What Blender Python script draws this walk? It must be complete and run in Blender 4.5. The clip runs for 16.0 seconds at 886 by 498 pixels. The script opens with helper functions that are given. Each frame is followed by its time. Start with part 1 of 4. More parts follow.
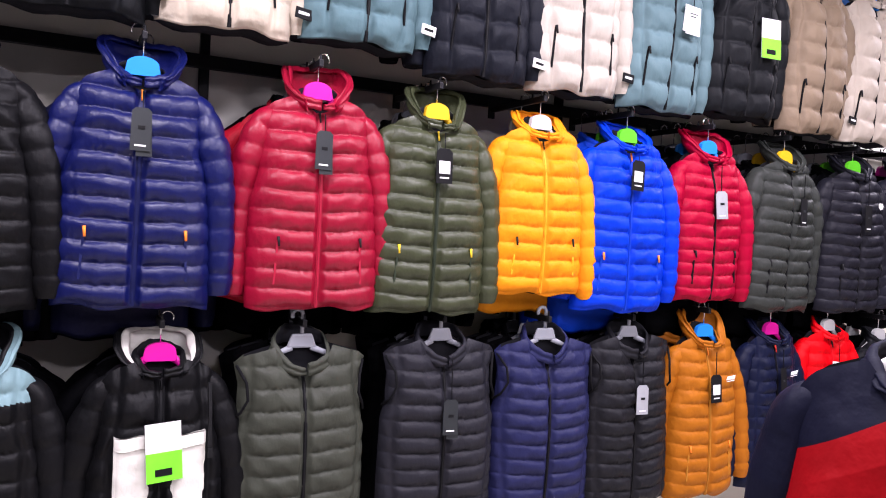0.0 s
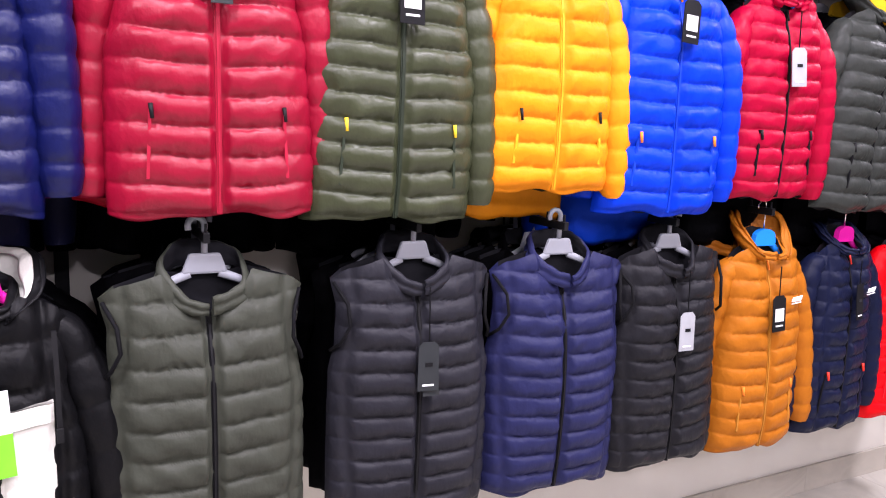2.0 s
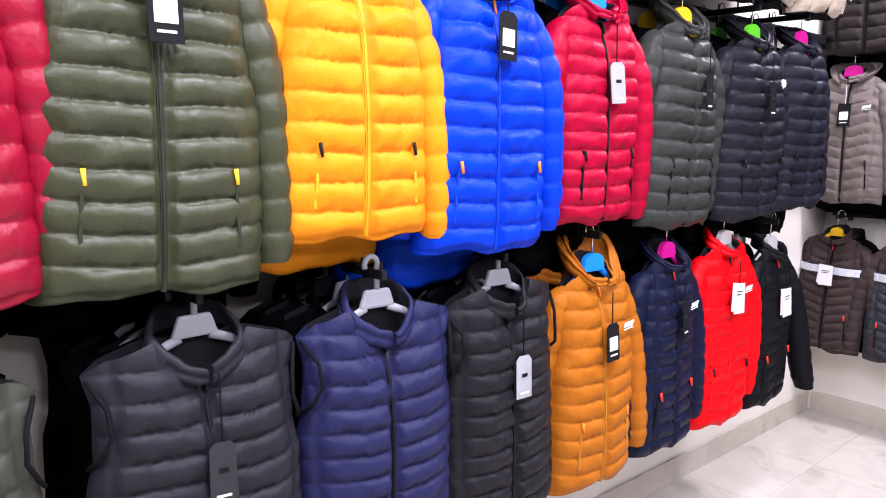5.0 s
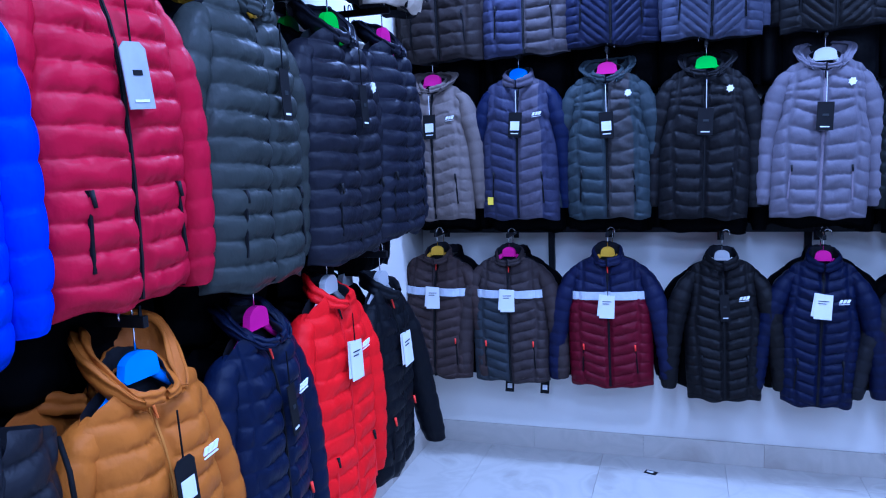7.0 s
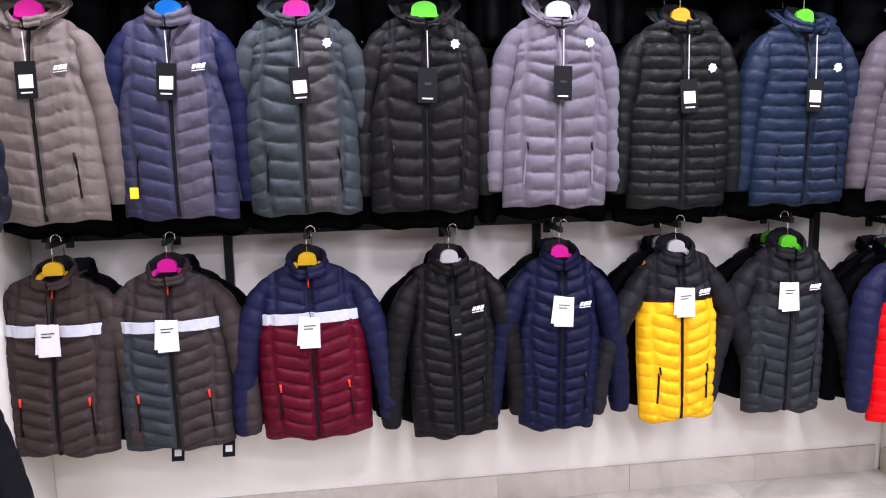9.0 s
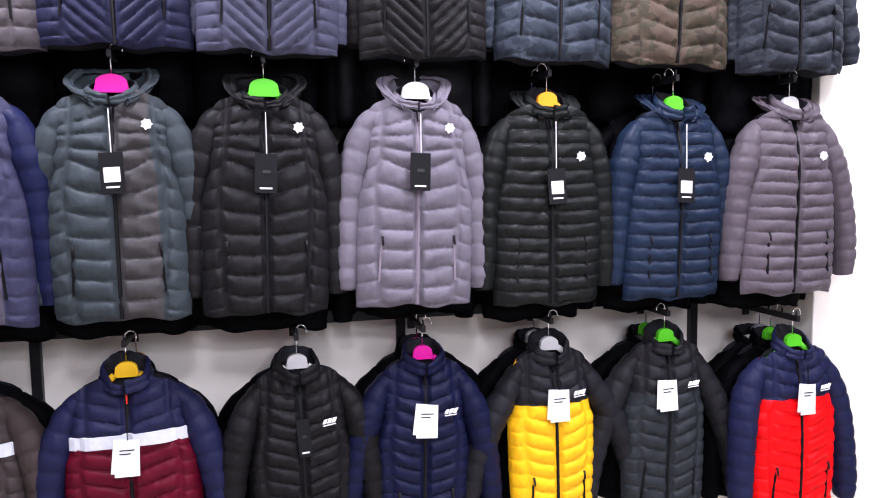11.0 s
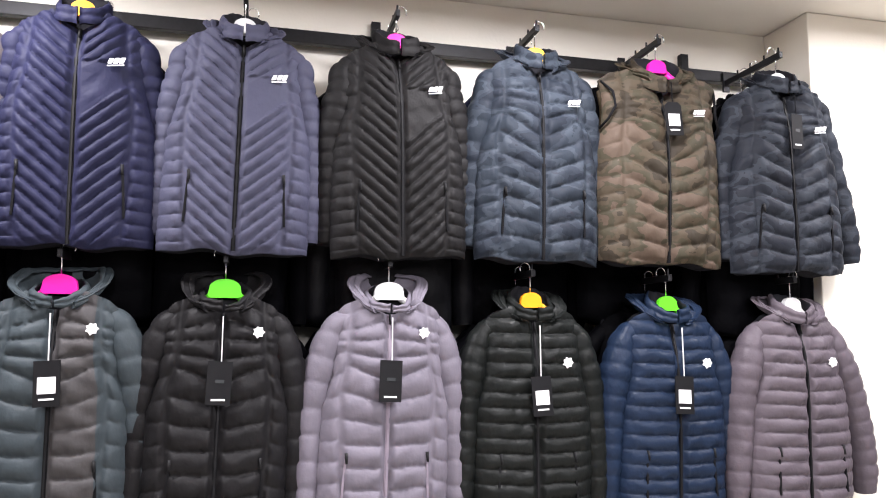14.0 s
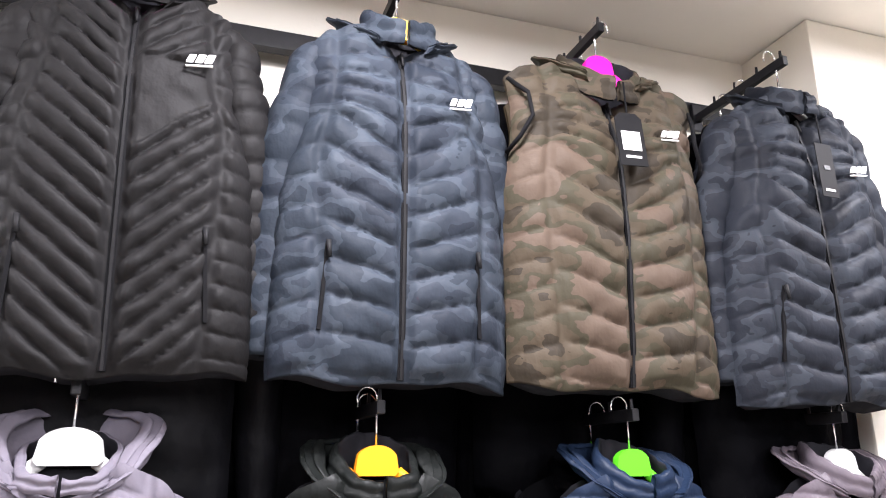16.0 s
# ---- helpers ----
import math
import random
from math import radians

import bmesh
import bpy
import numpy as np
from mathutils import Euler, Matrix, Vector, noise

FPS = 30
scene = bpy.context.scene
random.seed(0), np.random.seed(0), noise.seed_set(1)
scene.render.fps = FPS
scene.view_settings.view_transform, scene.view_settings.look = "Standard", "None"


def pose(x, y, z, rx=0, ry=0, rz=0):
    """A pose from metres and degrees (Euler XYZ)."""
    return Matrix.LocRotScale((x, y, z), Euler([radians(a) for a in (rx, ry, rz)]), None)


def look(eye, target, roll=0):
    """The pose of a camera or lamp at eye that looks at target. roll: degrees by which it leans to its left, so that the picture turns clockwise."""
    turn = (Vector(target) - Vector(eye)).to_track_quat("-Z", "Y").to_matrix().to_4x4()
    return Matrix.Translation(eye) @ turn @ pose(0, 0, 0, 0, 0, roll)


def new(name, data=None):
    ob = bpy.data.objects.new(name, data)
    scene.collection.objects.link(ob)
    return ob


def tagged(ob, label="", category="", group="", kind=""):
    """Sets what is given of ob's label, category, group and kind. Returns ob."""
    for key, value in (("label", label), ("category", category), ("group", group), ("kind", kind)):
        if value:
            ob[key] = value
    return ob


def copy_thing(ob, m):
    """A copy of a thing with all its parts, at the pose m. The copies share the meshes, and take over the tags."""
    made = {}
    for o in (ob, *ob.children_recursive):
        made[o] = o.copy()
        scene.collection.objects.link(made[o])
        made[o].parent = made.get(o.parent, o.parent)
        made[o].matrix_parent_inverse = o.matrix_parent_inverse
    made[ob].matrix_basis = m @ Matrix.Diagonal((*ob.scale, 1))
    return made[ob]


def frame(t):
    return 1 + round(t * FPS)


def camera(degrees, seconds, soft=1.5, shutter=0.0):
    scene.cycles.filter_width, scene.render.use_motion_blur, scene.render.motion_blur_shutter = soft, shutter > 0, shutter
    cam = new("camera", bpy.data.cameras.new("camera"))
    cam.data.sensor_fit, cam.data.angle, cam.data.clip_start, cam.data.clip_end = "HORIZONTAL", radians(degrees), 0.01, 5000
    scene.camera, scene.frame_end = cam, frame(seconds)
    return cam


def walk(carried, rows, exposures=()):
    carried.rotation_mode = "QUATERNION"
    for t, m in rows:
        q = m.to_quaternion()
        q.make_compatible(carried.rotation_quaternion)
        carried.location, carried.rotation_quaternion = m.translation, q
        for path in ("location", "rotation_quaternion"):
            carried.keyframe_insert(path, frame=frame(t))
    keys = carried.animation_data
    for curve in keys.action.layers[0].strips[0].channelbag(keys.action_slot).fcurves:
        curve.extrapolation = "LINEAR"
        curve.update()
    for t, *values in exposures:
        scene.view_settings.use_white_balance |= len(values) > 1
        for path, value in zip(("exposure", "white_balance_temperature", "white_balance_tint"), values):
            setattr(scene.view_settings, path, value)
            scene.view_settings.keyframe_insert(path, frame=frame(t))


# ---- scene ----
cam = camera(61.8, 16.0, soft=1.1)
PATH = [
    (0, (0.119, 0.124, 1.629), (1.016, 1.91, 1.553), 3.1),
    (0.5, (0.249, 0.298, 1.616), (1.159, 2.073, 1.474), 3.1),
    (1, (0.329, 0.469, 1.602), (1.256, 2.23, 1.402), 2.8),
    (1.5, (0.382, 0.682, 1.572), (1.332, 2.426, 1.332), 2.8),
    (2, (0.499, 0.776, 1.533), (1.417, 2.524, 1.212), 2.4),
    (2.5, (0.608, 0.863, 1.482), (1.526, 2.592, 1.071), 2.7),
    (3, (0.646, 0.872, 1.473), (1.559, 2.59, 1.005), 2.2),
    (5.3, (0.723, 1.035, 1.619), (2.116, 2.442, 1.339), 0.7),
    (5.5, (0.792, 1.046, 1.62), (2.246, 2.392, 1.344), 0.8),
    (6, (0.962, 1.191, 1.628), (2.571, 2.353, 1.377), -0.4),
    (6.5, (1.132, 1.306, 1.611), (2.888, 2.23, 1.36), -1.4),
    (7, (1.377, 1.392, 1.605), (3.26, 2.015, 1.346), -2.2),
    (7.5, (1.609, 1.52, 1.614), (3.556, 1.87, 1.322), -2.6),
    (8, (1.827, 1.549, 1.611), (3.795, 1.709, 1.293), -2.3),
    (8.5, (2.057, 1.558, 1.527), (4.036, 1.52, 1.24), -1.9),
    (9, (2.291, 1.59, 1.513), (4.254, 1.342, 1.221), -1.4),
    (9.5, (2.467, 1.566, 1.507), (4.408, 1.192, 1.207), -1.4),
    (10, (2.591, 1.396, 1.532), (4.523, 0.956, 1.26), -1.4),
    (10.2, (2.621, 1.342, 1.554), (4.552, 0.888, 1.3), -1.3),
    (12.5, (2.346, 1.4, 1.79), (4.291, 0.931, 1.796), -0.3),
    (13, (2.341, 1.372, 1.799), (4.293, 0.945, 1.876), -0.2),
    (13.5, (2.488, 1.338, 1.815), (4.433, 0.894, 1.957), -0.0),
    (14, (2.704, 1.222, 1.822), (4.632, 0.739, 2.052), 0.1),
    (14.5, (3.021, 1.122, 1.851), (4.897, 0.512, 2.179), 0.2),
    (15, (3.298, 0.965, 1.878), (5.147, 0.32, 2.285), -0.3),
    (15.5, (3.535, 0.826, 1.9), (5.363, 0.167, 2.377), -0.6),
    (16, (3.668, 0.698, 1.918), (5.484, 0.072, 2.484), -0.4),
]
EXPOSURES = [(0.0, -0.42, 6000, 31), (1.5, -0.25, 6000, 31), (3.0, 0.05, 6000, 28), (5.0, -0.17, 5850, 28), (5.6, -0.50, 4850, 28), (6.1, -0.8, 4150, 28), (6.6, -1.1, 3480, 22), (7.0, -1.0, 3720, 24),
             (7.5, -0.65, 4750, 26), (8.0, -0.33, 5750, 27), (9.0, -0.17, 5800, 26), (10.0, -0.23, 5450, 28), (12.5, 0.06, 6350, 17), (14.0, 0.04, 6200, 17), (15.0, 0.04, 6150, 17), (16.0, 0.36, 6120, 18)]
walk(cam, [(t, look(eye, target, roll)) for t, eye, target, roll in PATH], EXPOSURES)

# ---- world and lights ----
WORLD_STRENGTH, LAMP_WATTS, CEILING = 0.2, 44.0, 3.02
world = bpy.data.worlds.new("world")
scene.world = world
world.use_nodes = True
world.node_tree.nodes["Background"].inputs[0].default_value = (1.0, 0.98, 0.95, 1)
world.node_tree.nodes["Background"].inputs[1].default_value = WORLD_STRENGTH
LAMPS = [(-0.9, 1.45, 1.3), (0.25, 1.45, 1.0), (1.4, 1.45, 1.0), (2.55, 1.45, 0.95), (4.4, 2.05, 1.15), (4.25, 0.45, 1.0), (4.2, -1.05, 0.95), (2.7, 0.1, 0.9), (1.2, 0.1, 1.0), (-0.3, 0.1, 1.0), (2.7, -1.5, 1.0), (0.6, -1.5, 1.0)]
for x, y, power in LAMPS:
    lamp = bpy.data.lights.new("ceiling_lamp", "AREA")
    lamp.shape, lamp.size, lamp.energy, lamp.color = "DISK", 0.34, LAMP_WATTS * power, (1.0, 0.975, 0.94)
    ob = new("ceiling_lamp", lamp)
    ob.matrix_world = pose(x, y, CEILING - 0.05)


# ---- materials ----
def material(name, color, rough=0.5, metal=0.0):
    m = bpy.data.materials.new(name)
    m.use_nodes = True
    b = m.node_tree.nodes["Principled BSDF"]
    b.inputs["Base Color"].default_value = (*color, 1)
    b.inputs["Roughness"].default_value = rough
    b.inputs["Metallic"].default_value = metal
    return m, m.node_tree, b


def link(tree, a, ao, b, bi):
    tree.links.new(a.outputs[ao], b.inputs[bi])


def noise_node(tree, coords, scale, detail=3.0, rough=0.55, stretch=None):
    n = tree.nodes.new("ShaderNodeTexNoise")
    n.inputs["Scale"].default_value, n.inputs["Detail"].default_value, n.inputs["Roughness"].default_value = scale, detail, rough
    if stretch:
        mp = tree.nodes.new("ShaderNodeMapping")
        mp.inputs["Scale"].default_value = stretch
        link(tree, coords, "Object", mp, "Vector")
        link(tree, mp, "Vector", n, "Vector")
    else:
        link(tree, coords, "Object", n, "Vector")
    return n


def ramp(tree, src, out, stops, mode="LINEAR"):
    r = tree.nodes.new("ShaderNodeValToRGB")
    r.color_ramp.interpolation = mode
    while len(r.color_ramp.elements) < len(stops):
        r.color_ramp.elements.new(0.5)
    for e, (p, c) in zip(r.color_ramp.elements, stops):
        e.position, e.color = p, (*c, 1)
    link(tree, src, out, r, "Fac")
    return r


def bumped(tree, bsdf, sources, strength, distance):
    normal = None
    for src, out, st, dist in sources:
        bp = tree.nodes.new("ShaderNodeBump")
        bp.inputs["Strength"].default_value, bp.inputs["Distance"].default_value = st * strength, dist * distance
        link(tree, src, out, bp, "Height")
        if normal:
            link(tree, normal, "Normal", bp, "Normal")
        normal = bp
    link(tree, normal, "Normal", bsdf, "Normal")


NYLON = {}


def nylon(color, rough=0.42, camo=None):
    """Quilted shell cloth: slight mottling, soft crinkles and a fine weave."""
    key = (color, rough, camo)
    if key in NYLON:
        return NYLON[key]
    color = tuple(c ** 1.34 for c in color)
    camo = camo and [tuple(c ** 1.24 for c in k) for k in camo]
    m, tree, b = material("quilted_nylon", color, rough)
    co = tree.nodes.new("ShaderNodeTexCoord")
    if camo:
        n = noise_node(tree, co, 9.0, 3.0, 0.5, (0.9, 1.0, 1.5))
        r = ramp(tree, n, "Fac", [(0.0, camo[0]), (0.43, camo[1]), (0.5, camo[2]), (0.57, camo[3])], "CONSTANT")
        link(tree, r, "Color", b, "Base Color")
    else:
        n = noise_node(tree, co, 7.0, 4.0, 0.6)
        dark, lite = tuple(c * 0.90 for c in color), tuple(min(1, c * 1.09) for c in color)
        r = ramp(tree, n, "Fac", [(0.3, dark), (0.7, lite)])
        link(tree, r, "Color", b, "Base Color")
    rr = noise_node(tree, co, 26.0, 3.0)
    mr = tree.nodes.new("ShaderNodeMapRange")
    mr.inputs["To Min"].default_value, mr.inputs["To Max"].default_value = rough - 0.07, rough + 0.1
    link(tree, rr, "Fac", mr, "Value")
    link(tree, mr, "Result", b, "Roughness")
    b.inputs["Sheen Weight"].default_value = 0.0
    # Near-black spares get almost no gloss, so the gaps behind stay dark.
    b.inputs["Specular IOR Level"].default_value = 0.30 if rough < 0.4 else 0.02 if max(color) < 0.003 else 0.11
    crinkle = noise_node(tree, co, 34.0, 3.0, 0.5, (1.0, 1.0, 0.9))
    folds = noise_node(tree, co, 15.0, 3.0, 0.5, (1.6, 1.6, 0.6))
    weave = noise_node(tree, co, 900.0, 1.0)
    bumped(tree, b, [(folds, "Fac", 0.35, 0.010), (crinkle, "Fac", 0.5, 0.006), (weave, "Fac", 0.10, 0.0004)], 1.0, 1.0)
    NYLON[key] = m
    return m


def plain(name, color, rough=0.5, metal=0.0, scale=20.0, vary=0.12, bump=0.0, gloss=0.2):
    m, tree, b = material(name, color, rough, metal)
    b.inputs["Specular IOR Level"].default_value = gloss
    co = tree.nodes.new("ShaderNodeTexCoord")
    n = noise_node(tree, co, scale, 4.0)
    r = ramp(tree, n, "Fac", [(0.25, tuple(c * (1 - vary) for c in color)), (0.75, tuple(min(1, c * (1 + vary)) for c in color))])
    link(tree, r, "Color", b, "Base Color")
    if bump:
        bumped(tree, b, [(n, "Fac", 0.4, bump)], 1.0, 1.0)
    return m


def wall_paint():
    m, tree, b = material("matt_wall_paint", (0.74, 0.73, 0.71), 0.62)
    co = tree.nodes.new("ShaderNodeTexCoord")
    big, fine = noise_node(tree, co, 1.3, 4.0), noise_node(tree, co, 90.0, 3.0)
    r = ramp(tree, big, "Fac", [(0.3, (0.755, 0.72, 0.645)), (0.7, (0.82, 0.79, 0.72))])
    link(tree, r, "Color", b, "Base Color")
    bumped(tree, b, [(fine, "Fac", 0.3, 0.002)], 1.0, 1.0)
    return m


def marble(name, base, vein, rough):
    """Polished pale stone tile with cloudy grey veins, shifted tile by tile."""
    m, tree, b = material(name, base, rough)
    co, info = tree.nodes.new("ShaderNodeTexCoord"), tree.nodes.new("ShaderNodeObjectInfo")
    add = tree.nodes.new("ShaderNodeVectorMath")
    add.operation = "ADD"
    sc = tree.nodes.new("ShaderNodeVectorMath")
    sc.operation = "SCALE"
    sc.inputs[0].default_value = (7.0, 5.0, 3.0)
    link(tree, info, "Random", sc, "Scale")
    link(tree, co, "Object", add, 0)
    link(tree, sc, "Vector", add, 1)
    n = tree.nodes.new("ShaderNodeTexNoise")
    n.inputs["Scale"].default_value, n.inputs["Detail"].default_value, n.inputs["Distortion"].default_value = 2.2, 7.0, 1.6
    link(tree, add, "Vector", n, "Vector")
    r = ramp(tree, n, "Fac", [(0.3, vein), (0.45, base), (0.52, tuple(c * 0.93 for c in base)), (0.6, base)])
    link(tree, r, "Color", b, "Base Color")
    return m


WALL = wall_paint()
# For walls out of view: kept dark so that they bounce little light.
UNSEEN_WALL = plain("dark_unseen_wall", (0.10, 0.10, 0.11), 0.7, 0.0, 2.0, 0.4)
FLOOR_TILE = marble("polished_marble_tile", (0.53, 0.50, 0.44), (0.41, 0.385, 0.335), 0.08)
PLINTH_TILE = marble("marble_skirting_tile", (0.52, 0.48, 0.41), (0.40, 0.36, 0.30), 0.25)
GROUT = plain("tile_grout", (0.42, 0.41, 0.39), 0.85)
CEIL = plain("ceiling_paint", (0.76, 0.73, 0.67), 0.8, scale=3.0, vary=0.05)
BLACK_METAL = plain("black_powder_coated_steel", (0.014, 0.014, 0.016), 0.42, 0.3, 60.0, 0.2, 0.0006)
CHROME = plain("chrome", (0.75, 0.75, 0.76), 0.16, 1.0)
LINING = plain("dark_lining", (0.014, 0.014, 0.017), 0.8, 0.0, 30.0, 0.3, 0.004, 0.08)
ZIP_DARK = plain("zip_tape", (0.004, 0.004, 0.005), 0.8, 0.0, 200.0, 0.3, 0.0008, 0.12)
ZIP_TEETH = plain("zip_teeth", (0.008, 0.008, 0.009), 0.6, 0.0, gloss=0.15)
CARD_BLACK = plain("black_card", (0.008, 0.008, 0.009), 0.6, gloss=0.08)
CARD_GREY = plain("grey_card", (0.022, 0.025, 0.027), 0.45)
CARD_SILVER = plain("silver_card", (0.30, 0.31, 0.33), 0.4)
CARD_WHITE = plain("white_card", (0.68, 0.68, 0.68), 0.5, vary=0.04)
CORD = plain("pale_cord", (0.6, 0.6, 0.6), 0.6)
LOGO_WHITE = plain("white_print", (0.8, 0.8, 0.8), 0.5)
SILVER = plain("reflective_strip", (0.52, 0.54, 0.60), 0.4, 0.0, 60.0, 0.08)
LIME = plain("lime_card", (0.16, 0.78, 0.02), 0.45)
PULL_ORANGE = plain("orange_cord", (0.85, 0.22, 0.02), 0.5)
PULL_RED = plain("red_cord", (0.75, 0.04, 0.02), 0.5)
PULL_YELLOW = plain("yellow_cord", (0.8, 0.55, 0.02), 0.5)
HANGER_COLORS = {
    "blue": ("bright blue", (0.01, 0.22, 0.8)), "pink": ("magenta pink", (0.66, 0.012, 0.30)), "yellow": ("yellow", (0.72, 0.43, 0.005)),
    "white": ("white", (0.50, 0.50, 0.50)), "green": ("lime green", (0.09, 0.52, 0.012)), "orange": ("orange", (0.72, 0.28, 0.005)),
    "grey": ("clear grey", (0.26, 0.27, 0.30))}
HANGER_MATS = {k: plain("hanger_plastic", c, 0.4, 0.0, 8.0, 0.05, 0.0, 0.25) for k, (_, c) in HANGER_COLORS.items()}


# ---- mesh helpers ----
def mesh_of(name, verts, faces, mats, slots=None, smooth=True):
    me = bpy.data.meshes.new(name)
    me.from_pydata([tuple(map(float, v)) for v in verts], [], faces)
    for m in mats:
        me.materials.append(m)
    if slots is not None:
        me.polygons.foreach_set("material_index", slots)
    me.polygons.foreach_set("use_smooth", [smooth] * len(me.polygons))
    me.update()
    return me


def part_of(name, me, parent, label="", at=None):
    ob = new(name, me)
    ob.parent = parent
    if at is not None:
        ob.matrix_basis = at
    return tagged(ob, label)


def part(name, bm, mat, parent, label="", at=None, smooth=False):
    me = bpy.data.meshes.new(name)
    bm.to_mesh(me)
    bm.free()
    me.materials.append(mat)
    me.polygons.foreach_set("use_smooth", [smooth] * len(me.polygons))
    return part_of(name, me, parent, label, at)


def box(bm, x0, x1, y0, y1, z0, z1, bevel=0.0):
    g = bmesh.ops.create_cube(bm, size=1.0)
    for v in g["verts"]:
        v.co = Vector((x0 + (v.co.x + 0.5) * (x1 - x0), y0 + (v.co.y + 0.5) * (y1 - y0), z0 + (v.co.z + 0.5) * (z1 - z0)))
    if bevel:
        edges = list({e for v in g["verts"] for e in v.link_edges})
        bmesh.ops.bevel(bm, geom=edges, offset=bevel, segments=2, affect="EDGES", profile=0.6)
    return bm


def slab(name, x0, x1, y0, y1, z0, z1, mat, bevel=0.0, parent=None, at=None, label=""):
    return part(name, box(bmesh.new(), x0, x1, y0, y1, z0, z1, bevel), mat, parent, label, at)


def grid_faces(nu, nv, start=0, wrap=False):
    f = []
    for j in range(nv - 1):
        for i in range(nu if wrap else nu - 1):
            a, b = start + j * nu + i, start + j * nu + (i + 1) % nu
            f.append((a, b, b + nu, a + nu))
    return f


def tube(points, radii, seg=8, squash=1.0, caps=True):
    """Verts and faces of a tube along the points; squash flattens it in its second axis."""
    p = np.asarray(points, float)
    r = np.broadcast_to(np.asarray(radii, float), (len(p),))
    d = np.gradient(p, axis=0)
    d /= np.linalg.norm(d, axis=1)[:, None] + 1e-9
    ref = np.array((0.0, 1.0, 0.0)) if abs(d[:, 1]).mean() < 0.8 else np.array((1.0, 0.0, 0.0))
    a = np.cross(ref, d)
    a /= np.linalg.norm(a, axis=1)[:, None] + 1e-9
    b = np.cross(d, a)
    th = np.arange(seg) * 2 * np.pi / seg
    v = p[:, None] + r[:, None, None] * (np.cos(th)[None, :, None] * a[:, None] + squash * np.sin(th)[None, :, None] * b[:, None])
    faces = grid_faces(seg, len(p), 0, True)
    if caps:
        faces += [tuple(range(seg))[::-1], tuple(range((len(p) - 1) * seg, len(p) * seg))]
    return v.reshape(-1, 3), faces


def rolled(rng, rows, cols, x):
    """Smooth random rows along x in -1..1, one set of knots a row."""
    k = rng.uniform(-1, 1, (rows, cols))
    t = np.clip((x + 1) / 2, 0, 0.9999) * (cols - 1)
    i = t.astype(int)
    f = t - i
    f = f * f * (3 - 2 * f)
    return k, i, f


